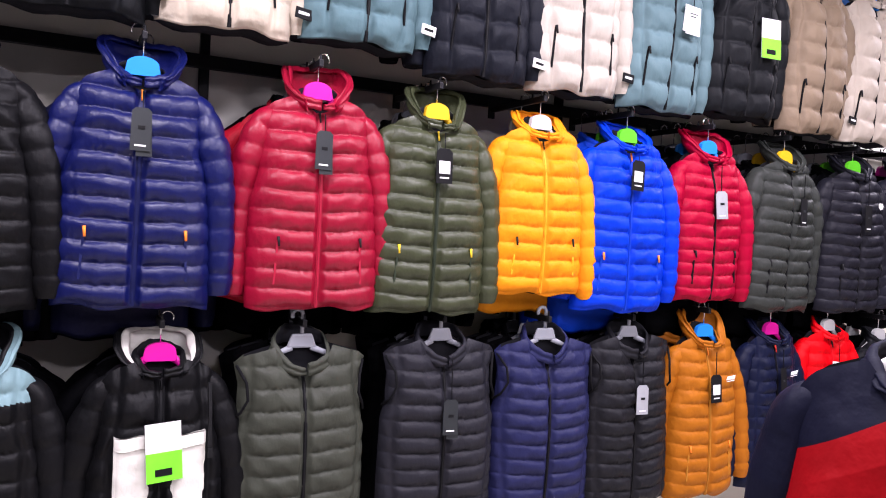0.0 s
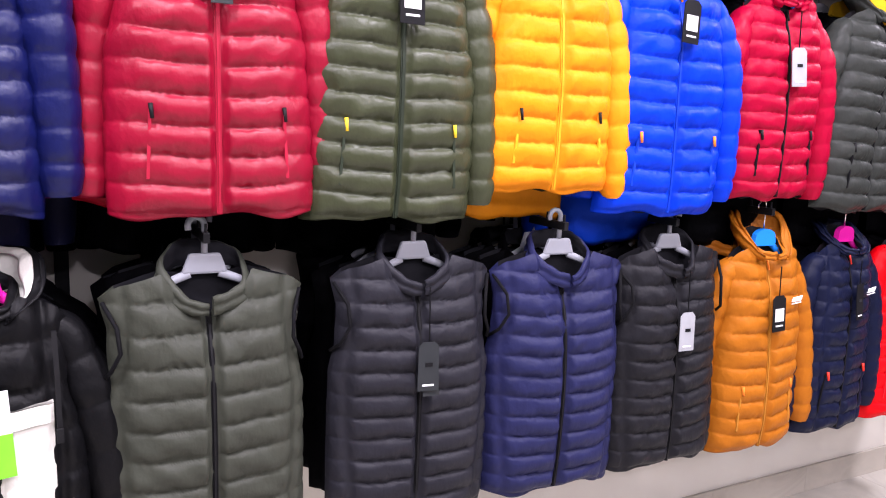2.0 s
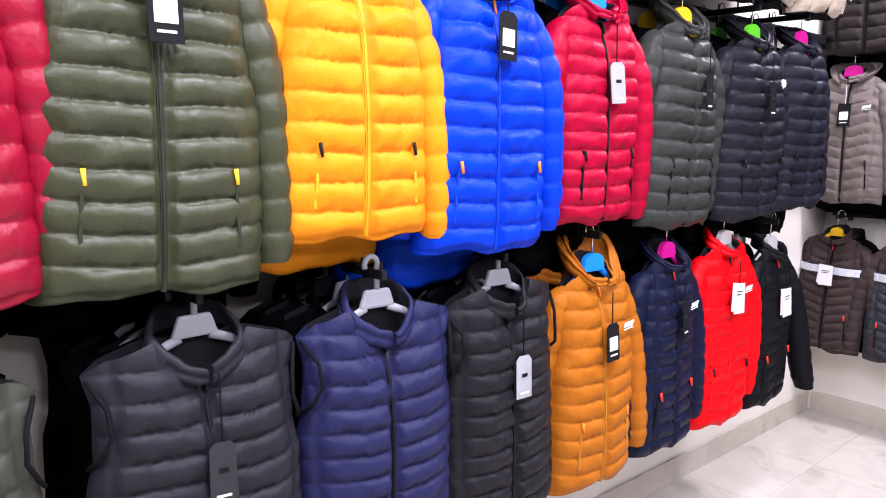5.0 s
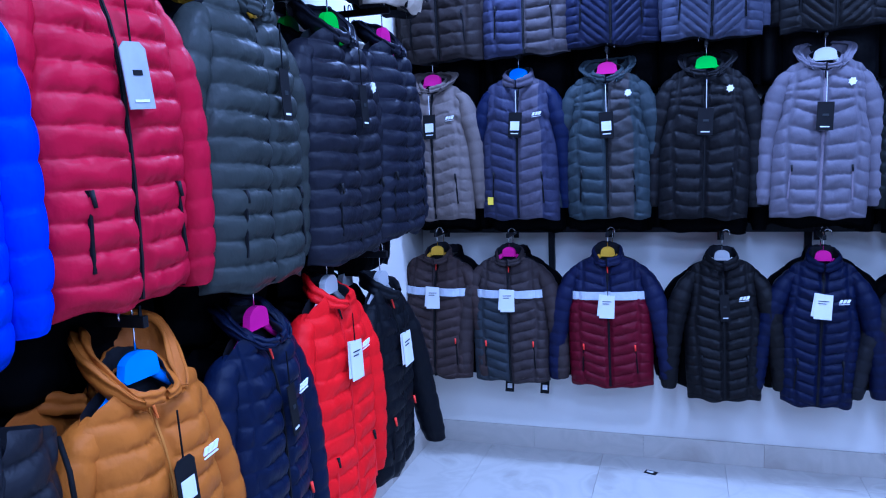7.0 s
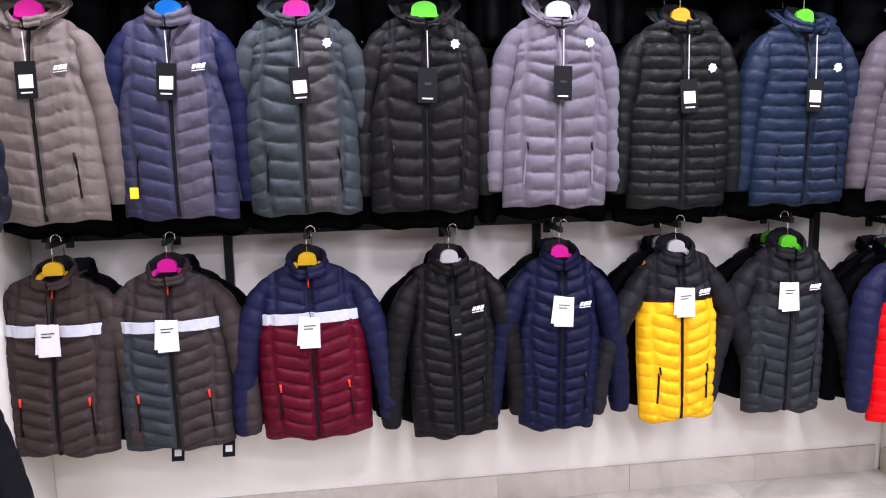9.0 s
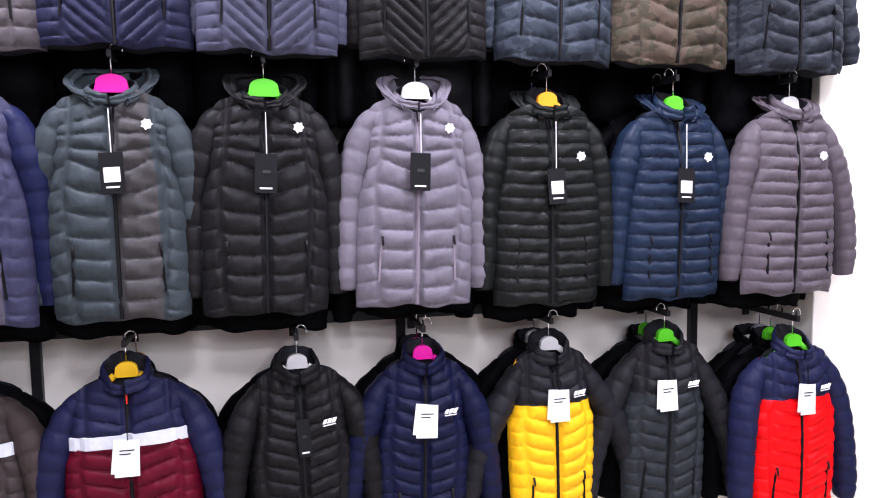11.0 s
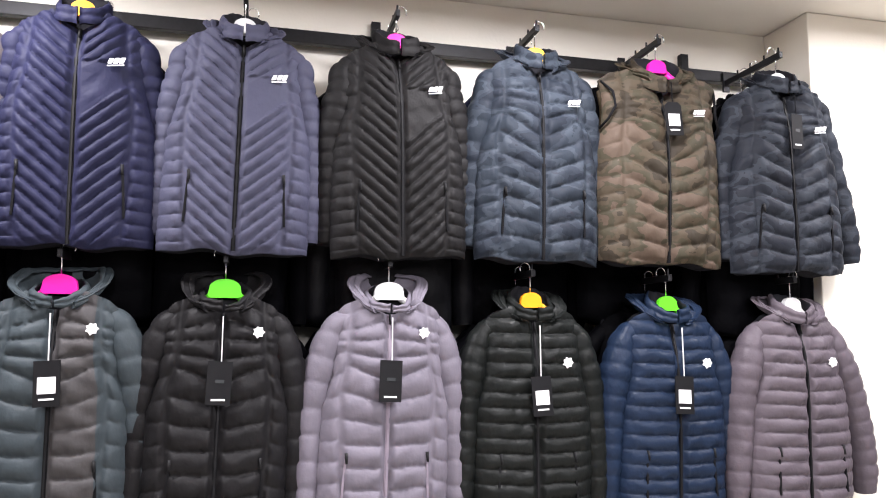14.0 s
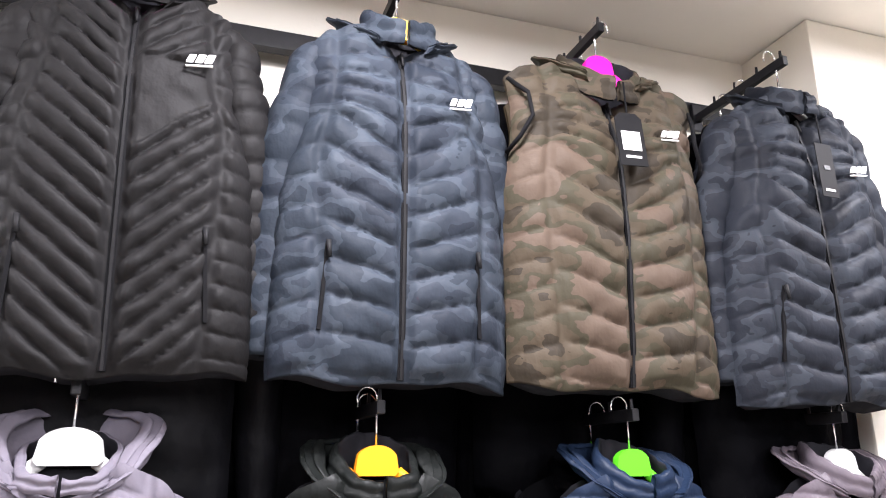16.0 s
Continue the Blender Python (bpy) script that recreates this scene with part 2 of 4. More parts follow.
# ---- garments ----
class Shape:
    """The measures of one quilted garment, origin at the hanger's neck, front to -y."""

    def __init__(self, length=0.60, shoulder=0.185, hem=0.18, depth=0.075, style="rows", n=13, puff=0.013, seed=1, vest=False, side=True, low=False, cut_z=None, patch=None):
        self.cut_z, self.patch, self.cut_row = cut_z, patch, 0
        self.length, self.shoulder, self.hem, self.depth = length, shoulder, hem, depth
        self.style, self.n, self.puff, self.seed, self.vest, self.side, self.low = style, n, puff, seed, vest, side, low
        self.front = None

    def neck(self):
        return 0.090 if self.vest else 0.07

    def body(self, color_mats, split=None):
        rng = np.random.default_rng(self.seed)
        n, L = self.n, self.length
        nu, nv = (21, n * 4 + 1) if self.low else (97, n * 12 + 8 if split is None else max(n * 14, 150) if n > 3 else 420)
        lin = np.linspace(-1, 1, nu)
        s = (0.55 * lin + 0.45 * np.sin(lin * np.pi / 2))[None, :]
        v = np.linspace(0, 1, nv)[:, None]
        arm = 0.93
        w = np.interp(v, [0, 0.12, 0.27, 0.36, 0.7, 1], [self.shoulder * (1.0 if self.vest else 0.865), self.shoulder * (arm if self.vest else 0.84), self.shoulder * (0.94 if self.vest else 0.87), self.shoulder * (1.01 if self.vest else 0.985), (self.shoulder + self.hem) / 2 * 1.01, self.hem])
        nx = self.neck()
        verts, faces, slots = [], [], []
        for back in (False, True):
            if back:
                mu, mv = 15, 26
                ln = np.linspace(-1, 1, mu)
                ss, vv = ln[None, :], np.linspace(0, 1, mv)[:, None]
                ww = np.interp(vv, v[:, 0], w[:, 0])
            else:
                mu, mv, ss, vv, ww = nu, nv, s, v, w
            x = ss * ww
            ax = np.abs(x)
            dip = 0.012 if back else (0.085 if self.vest else 0.05)
            top = np.where(ax < nx, -dip * (1 - (ax / nx) ** 2), -(ax - nx) * (0.30 if self.vest else 0.42) - (0.5 * np.clip(ax - self.shoulder * 0.88, 0, 1) if self.vest else 22.0 * np.clip(ax - self.shoulder * 0.64, 0, 1) ** 2))
            hem = -L + 0.005 * np.cos(ss * 5 + self.seed) + 0.004 * np.sin(ss * 9 + 2 * self.seed)
            z = top + (hem - top) * vv
            dp = np.interp(vv, [0, 0.06, 0.2, 0.5, 0.9, 0.97, 1], [0.30, 0.55, 0.9, 1.0, 0.98, 0.9, 0.8])
            y = -0.8 * self.depth * dp * np.power(np.clip(1 - np.abs(ss) ** 4.2, 0, 1), 0.6)
            if self.cut_z is not None and not back:
                cut = self.cut_z(ss) if callable(self.cut_z) else self.cut_z + 0 * ss
                j0 = int(round((mv - 1) * (-0.03 - float(np.mean(cut))) / (L - 0.03)))
                jj = np.arange(mv)[:, None]
                z = np.where(jj <= j0, top[:1] + (cut - top[:1]) * jj / j0, cut + (hem - cut) * (jj - j0) / (mv - 1 - j0))
                self.cut_row = j0
            if back:
                y = -0.55 * y
                f = n * (-z / L)
            else:
                f = self.phase(x, z, ww)
                row = np.clip(np.floor(f).astype(int) + 3, 0, 79)
                fr = f - np.floor(f)
                fr = np.power(fr, 0.82)
                arch = np.clip(4 * fr * (1 - fr), 0, 1)
                h = 0.52 * arch ** 0.24 + 0.48 * arch ** 0.85
                k, ci, cf = rolled(rng, 80, 12, ss * np.ones_like(z))
                amp = 1 + 0.11 * (k[row, ci] * (1 - cf) + k[row, ci + 1] * cf)
                k2, ci2, cf2 = rolled(rng, 80, 44, ss * np.ones_like(z))
                pinch = np.clip(4 * fr * (1 - fr), 0, 1)
                crease = (k2[row, ci2] * (1 - cf2) + k2[row, ci2 + 1] * cf2) * (1 - pinch) ** 2 * np.clip(pinch * 5, 0, 1)
                mid = np.clip((ax - 0.006) / 0.016, 0, 1)
                mid = mid * mid * (3 - 2 * mid)
                hh = 1.42 * self.puff * h * amp * mid + 0.0052 * crease * mid
                if self.patch:
                    flat = (x > 0.012) & (ax < self.seam(ww, z)) & (z < self.patch[0]) & (f < self.patch[1])
                    hh = np.where(flat, 0.8 * self.puff, hh)
                if self.side:
                    seam = np.abs(ax - self.seam(ww, z)) / 0.011
                    hh = hh * (1 - 0.85 * np.exp(-seam ** 2))
                band = np.clip((1 - vv) / 0.035, 0, 1)
                hh = hh * (0.35 + 0.65 * band)
                edge = np.abs(ss) ** 3
                y = y - hh * (1 - 0.75 * edge)
                x = x + np.sign(ss) * hh * edge * 0.1
                y = y + 0.006 * np.sin(vv * 5 + self.seed) * np.cos(ss * 2.2 + self.seed * 1.7) + 0.002 * np.sin(ss * 7 + vv * 4 + self.seed)
                for _ in range(6):
                    kx, kz, ph = rng.uniform(-90, 90), rng.uniform(30, 110), rng.uniform(0, 6.28)
                    y = y + 0.0009 * np.sin(kx * x + kz * z + ph) * np.sin(11 * x + ph * 2) * (0.4 + 0.6 * h)
                near = np.exp(-((ax - ww * 0.93) / 0.05) ** 2) * np.exp(-((vv - 0.26) / 0.10) ** 2)
                y = y + 0.003 * near * np.sin(85 * z + 60 * ax + self.seed)
                self.front = (x, y, z)
            base = len(verts)
            verts += list(np.stack(np.broadcast_arrays(x, y, z), -1).reshape(-1, 3))
            fs = grid_faces(mu, mv, base)
            if back:
                fs = [q[::-1] for q in fs]
                for q in fs:
                    col = (q[0] - base) % mu
                    slots.append(0 if col in (0, mu - 2) else 1)
            else:
                for q in fs:
                    j, i = divmod(q[0] - base, mu)
                    slots.append((2 if j < self.cut_row else 0) if split == "yoke" else split(float(ss[0, i] + ss[0, i + 1]) / 2 * self.shoulder, (z[j, i] + z[j + 1, i]) / 2) if split else 0)
            faces += fs
            fold = len(verts)
            lx, ly, lz = (np.broadcast_to(a, (mv, mu))[-1] for a in (x, y, z))
            for q in (1, 2):
                verts += list(np.stack([lx * (1 - 0.03 * q), ly * (1 - 0.25 * q), lz + 0.012 * q], -1))
            last = base + (mv - 1) * mu
            for i in range(mu - 1):
                for a, b in ((last, fold), (fold, fold + mu)):
                    q = (a + i, a + i + 1, b + i + 1, b + i)
                    faces.append(q[::-1] if back else q)
                    slots.append(1)
        return mesh_of("body", verts, faces, color_mats, slots)

    def seam(self, w, z):
        return w * (0.80 if self.vest and self.style == "rows" else 0.66) + 0.012 * np.sin(-z * 6)

    def phase(self, x, z, w):
        n, L, ax = self.n, self.length, np.abs(x)
        wob = 0.022 * np.sin(x * 17 + self.seed + 3 * z) + 0.02 * np.sin(x * 47 + z * 9 + self.seed * 2)
        t = -z / L
        if self.style == "rows":
            f = n * (t + 0.06 * ax)
        elif self.style == "wave":
            f = n * (t + 0.42 * ax)
        elif self.style == "chevron":
            f = n * (t + 1.35 * ax)
        elif self.style == "diamond":
            f = n * (t + np.interp(t, [0, 0.16, 0.32, 0.5, 1], [-0.5, -0.35, 0.85, 0.6, 0.15]) * ax)
        else:
            c = np.interp(t, [0, 0.13, 0.21, 0.31, 0.43, 0.6, 1], [-0.75, -0.65, 0.0, 0.6, 0.3, 0.08, 0.03])
            f = n * (t + c * ax)
        if self.side:
            out = ax > self.seam(w, z)
            fs = n * 1.02 * (t - (0.45 if self.style in ("yoke", "diamond") else 0.1) * (ax - 0.1)) + 0.4
            if self.style != "rows":
                f = np.where(out & (t > 0.22), fs + 30, f)
        return f + wob

    def surface(self, x, z, reach=0.0):
        """The front's y at a place."""
        fx, fy, fz = (np.broadcast_to(a, self.front[2].shape) for a in self.front)
        d = (fx - x) ** 2 + (fz - z) ** 2
        if reach:
            return float(fy[d < max(reach, 0.012) ** 2].min())
        return float(fy.flat[np.argmin(d)])


def sleeve_mesh(sh, sign, length, spread, forward, mats, cut=None, apart=0.036, tuck=0.03):
    rng = np.random.default_rng(sh.seed * 7 + (3 if sign > 0 else 5))
    rings = 22 if sh.low else 92
    seg = 10 if sh.low else 18
    t = np.linspace(0, 1, rings)
    a, x1, low = sh.shoulder, sh.shoulder * 0.80 + apart + 0.012, -0.050 - length
    knots = np.array([(a * 0.40, -0.050), (a * 0.58, -0.060), (a * 0.80, -0.088), (x1 * 0.93, -0.150), (x1 + spread * 0.35, -0.265), (x1 + spread * 0.8, (low - 0.255) / 2), (x1 + spread, low), (x1 + spread * 1.1, low * 1.2)])
    q = np.linspace(1, len(knots) - 2.0001, 200)
    i, f = q.astype(int), (q % 1)[:, None]
    p0, p1, p2, p3 = knots[i - 1], knots[i], knots[i + 1], knots[i + 2]
    way = 0.5 * (2 * p1 + (p2 - p0) * f + (2 * p0 - 5 * p1 + 4 * p2 - p3) * f ** 2 + (3 * p1 - p0 - 3 * p2 + p3) * f ** 3)
    run = np.concatenate([[0], np.cumsum(np.linalg.norm(np.diff(way, axis=0), axis=1))])
    px, pz = (np.interp(t, run / run[-1], way[:, k]) for k in (0, 1))
    tx, tz = np.gradient(px), np.gradient(pz)
    size = np.hypot(tx, tz)
    ox, oz = -tz / size, tx / size
    py = 0.006 + tuck * np.clip((t - 0.08) * 2.5, 0, 1) + 0.010 * np.sin(t * 3 + sh.seed) * np.clip(t * 4, 0, 1) - forward * t ** 1.5
    n = max(6, int(sh.n * length / sh.length * 0.95))
    fr = (t * n) % 1
    h = np.power(4 * fr * (1 - fr), 0.5)
    r = np.interp(t, [0, 0.08, 0.16, 0.28, 0.6, 0.93, 0.96, 1], [0.028, 0.036, 0.046, 0.056, 0.052, 0.045, 0.039, 0.037])
    th = np.arange(seg) * 2 * np.pi / seg
    rows = np.clip((t * n).astype(int), 0, n - 1)
    bump = rng.uniform(-1, 1, (n + 1, seg))
    rad = r[:, None] + sh.puff * 0.5 * h[:, None] * (1 + 0.35 * bump[rows]) + 0.0022 * bump[(rows + 1) % n] * (1 - h[:, None])
    x = sign * (px[:, None] + rad * np.cos(th)[None] * 0.82 * ox[:, None])
    y = py[:, None] + rad * np.sin(th)[None] * 0.95
    z = pz[:, None] + rad * np.cos(th)[None] * 0.82 * oz[:, None]
    verts = np.stack([x, y, z], -1).reshape(-1, 3)
    faces = grid_faces(seg, rings, 0, True)
    if sign > 0:
        faces = [f[::-1] for f in faces]
    slots = [0 if cut is None else (2 if (-(verts[f[0]][2]) < cut) else 0) for f in faces]
    verts = list(verts)
    base = len(verts)
    verts += [(v[0] * 1.0, v[1] * 0.6 + py[-1] * 0.4, v[2] + 0.03) for v in verts[-seg:]]
    for i in range(seg):
        a, b = base - seg + i, base - seg + (i + 1) % seg
        faces.append((a, b, b + seg, a + seg))
        slots.append(1)
    faces.append(tuple(range(base, base + seg)))
    slots.append(1)
    return mesh_of("sleeve", verts, faces, mats, slots)


def collar_mesh(sh, height, mats, hood=False, broad=0.06):
    """A stand collar, or a hood that lies open behind the neck, with thickness."""
    rng = np.random.default_rng(sh.seed * 11)
    na, nb = 41, 12 if not hood else 18
    a = np.linspace(-1, 1, na) * np.pi * (0.985 if not hood else 0.80)
    nx = sh.neck()
    verts, faces, slots = [], [], []
    for inner in (False, True):
        for b in np.linspace(0, 1, nb):
            back = (1 + np.cos(a)) / 2
            if hood:
                grow = np.interp(b, [0, 0.25, 0.55, 0.8, 1], [0.0, 0.7, 1.0, 0.85, 0.5]) * (0.05 + 0.95 * back ** 0.7)
                rx = nx + 0.006 + broad * grow
                ry = 0.058 + (0.010 + 0.40 * height) * grow
                zz = (height + 0.012) * (np.sin(b * np.pi * 0.68)) * (0.10 + 0.90 * np.clip(back * 1.35, 0, 1) ** 0.9) - 0.056 * (1 - back) ** 1.4
                fold = 0.011 * np.sin(a * 2 + sh.seed) * b + 0.006 * np.sin(a * 5 + 2 * sh.seed) * b
                rx, ry = rx + fold, ry + fold * 0.6
            else:
                rx = nx + 0.007 - 0.013 * b
                ry = 0.056 + 0.004 * b
                zz = height * b * (0.62 + 0.38 * back) - (0.088 if sh.vest else 0.046) * (1 - back) ** 1.4
                fold = 0.004 * np.sin(a * 5 + sh.seed)
                rx, ry = rx + fold, ry + fold
            bulge = (0.006 if hood else 0.0045) * np.sqrt(np.clip(np.sin(b * np.pi * (2 if not hood else 3)) ** 2, 0, 1))
            off = -(0.014 if hood else 0.009) * np.sin(np.pi * (0.25 + 0.5 * b)) - bulge * 0.3 if inner else bulge
            x = np.sin(a) * (rx + off)
            y = np.cos(a) * (ry + off) + 0.004 - (0.012 if hood else 0.010) * (1 - back)
            z = zz + 0.0016 * np.sin(a * 13 + b * 4 + sh.seed) + 0.006 * b * np.sin(a * 1.5 + sh.seed)
            verts += list(np.stack([x, y, z], -1))
    for k in (0, 1):
        fs = grid_faces(na, nb, k * na * nb)
        faces += fs if k else [f[::-1] for f in fs]
        slots += [1 if k else 0] * len(fs)
    top, itop = (nb - 1) * na, na * nb + (nb - 1) * na
    for i in range(na - 1):
        faces.append((top + i, itop + i, itop + i + 1, top + i + 1))
        slots.append(0)
    for i in (0, na - 1):
        for j in range(nb - 1):
            p, q = j * na + i, na * nb + j * na + i
            f = (p, q, q + na, p + na)
            faces.append(f if i else f[::-1])
            slots.append(0)
    return mesh_of("hood" if hood else "collar", verts, faces, mats, slots)


def strip_mesh(name, pts, width, thick, mat):
    """A flat band along points, thick in y."""
    v, f = [], []
    for x, y, z in pts:
        v += [(x - width / 2, y, z), (x + width / 2, y, z), (x + width / 2, y + thick, z), (x - width / 2, y + thick, z)]
    f = grid_faces(4, len(pts), 0, True) + [(0, 1, 2, 3), tuple(range(len(v) - 4, len(v)))]
    return mesh_of(name, v, f, [mat], None, False)


def card(name, w, h, mat, parent, at, label="", clipped=False):
    c = 0.2 * w
    rim = [(-w / 2, -h), (w / 2, -h), (w / 2, -c), (w / 2 - c, 0), (c - w / 2, 0), (-w / 2, -c)] if clipped else [(-w / 2, -h), (w / 2, -h), (w / 2, 0), (-w / 2, 0)]
    bm = bmesh.new()
    face = bm.faces.new([bm.verts.new((px, -0.0012, pz)) for px, pz in rim])
    for v in bmesh.ops.extrude_face_region(bm, geom=[face])["geom"]:
        if isinstance(v, bmesh.types.BMVert):
            v.co.y = 0.0012
    bmesh.ops.recalc_face_normals(bm, faces=bm.faces)
    return part(name, bm, mat, parent, label, at)


def swing_tag(owner, sh, x, z, kind, drop=0.05, tilt=0.0):
    """A card on a cord from the zip or chest."""
    y = min(sh.surface(x, z, 0.03), sh.surface(x, z - drop - 0.05, 0.06)) - 0.005
    w, h, mat, text = {"dark": (0.058, 0.112, CARD_BLACK, True), "stringed": (0.064, 0.115, CARD_BLACK, True), "mono": (0.064, 0.115, CARD_BLACK, False), "grey": (0.050, 0.115, CARD_GREY, False), "silver": (0.056, 0.110, CARD_SILVER, False), "white": (0.070, 0.108, CARD_WHITE, False),
                       "black": (0.036, 0.115, CARD_BLACK, False), "pale": (0.056, 0.120, CARD_GREY, True), "lime": (0.095, 0.160, CARD_WHITE, False),
                       "slim": (0.040, 0.120, CARD_BLACK, False)}[kind]
    cord = part_of("tag_cord", strip_mesh("tag_cord", [(x, y, z), (x + 0.002, y - 0.002, z - drop - 0.006)], 0.0026, 0.0026, CORD if kind in ("stringed", "mono") else ZIP_DARK), owner)
    tag = card("swing_tag", w, h, mat, owner, pose(x, y - 0.003, z - drop, -4, tilt, 5 * math.sin(sh.seed)), {"white": "white card", "lime": "white and lime card", "grey": "dark grey card", "silver": "silver grey card"}.get(kind, "black card"), kind in ("grey", "dark", "silver"))
    if kind == "grey":
        card("tag_card", w * 0.8, h * 1.1, CARD_GREY, tag, pose(0.004, 0.004, -0.002, 0, -3, 0), "second grey card", True)
    if kind == "lime":
        slab("tag_panel", -w / 2, w / 2, -0.0032, -0.0012, -h, -h * 0.5, LIME, parent=tag, label="lime green half")
        slab("tag_print", -0.025, 0.02, -0.0048, -0.0036, -h * 0.9, -h * 0.78, CARD_BLACK, parent=tag)
    elif kind == "white":
        card("tag_card", w * 0.9, h * 0.95, CARD_WHITE, tag, pose(-0.006, 0.004, 0.002, 0, 5, 0), "second white card")
        for k in range(2):
            slab("tag_print", -w * 0.3, w * (0.3 - 0.15 * k), -0.0026, -0.0014, -h * (0.28 + 0.1 * k), -h * (0.25 + 0.1 * k), CARD_GREY, parent=tag)
    elif text:
        slab("tag_label", -w * 0.34, w * 0.34, -0.0028, -0.0014, -h * 0.72, -h * 0.36, CARD_WHITE, 0.0004, tag, label="white paper label")
        slab("tag_print", -w * 0.28, w * 0.28, -0.0026, -0.0014, -h * 0.86, -h * 0.82, CARD_WHITE, parent=tag)
    else:
        slab("tag_print", -w * 0.28, w * 0.28, -0.0026, -0.0014, -h * 0.90, -h * 0.86, CARD_WHITE, parent=tag)
        slab("tag_print", -w * 0.16, w * 0.2, -0.0026, -0.0014, -h * 0.5, -h * 0.42, CARD_GREY if mat is CARD_BLACK else CARD_BLACK, parent=tag)
    return tag


def logo(owner, sh, x, z, kind):
    y = sh.surface(x, z, 0.024) - 0.001
    if kind == "bars":
        for k, (w, h) in enumerate(((0.0056, 0.0070), (0.0060, 0.0074), (0.0062, 0.0078))):
            bm = box(bmesh.new(), -w, w, -0.001, 0.003, -h, h, 0.0015)
            for v in bm.verts:
                v.co.x += 0.5 * v.co.z
            part("logo_print", bm, LOGO_WHITE, owner, "", pose(x - 0.014 + 0.0145 * k, y, z + 0.0015 * k, 0, -6, 0))
        slab("logo_print", -0.021, 0.021, -0.001, 0.003, -0.0011, 0.0011, LOGO_WHITE, parent=owner, at=pose(x - 0.001, y, z - 0.0115, 0, -6, 0))
    else:
        rim = [((0.017, 0.0125, 0.016, 0.011)[k % 4] * math.cos(k * math.pi / 7), (0.0155, 0.012, 0.018, 0.0125)[k % 4] * math.sin(k * math.pi / 7)) for k in range(14)]
        bm = bmesh.new()
        face = bm.faces.new([bm.verts.new((px, -0.002, pz)) for px, pz in rim])
        back = bmesh.ops.extrude_face_region(bm, geom=[face])
        for v in back["geom"]:
            if isinstance(v, bmesh.types.BMVert):
                v.co.y = 0.004
        part("logo_print", bm, LOGO_WHITE, owner, "", pose(x, y + 0.001, z))


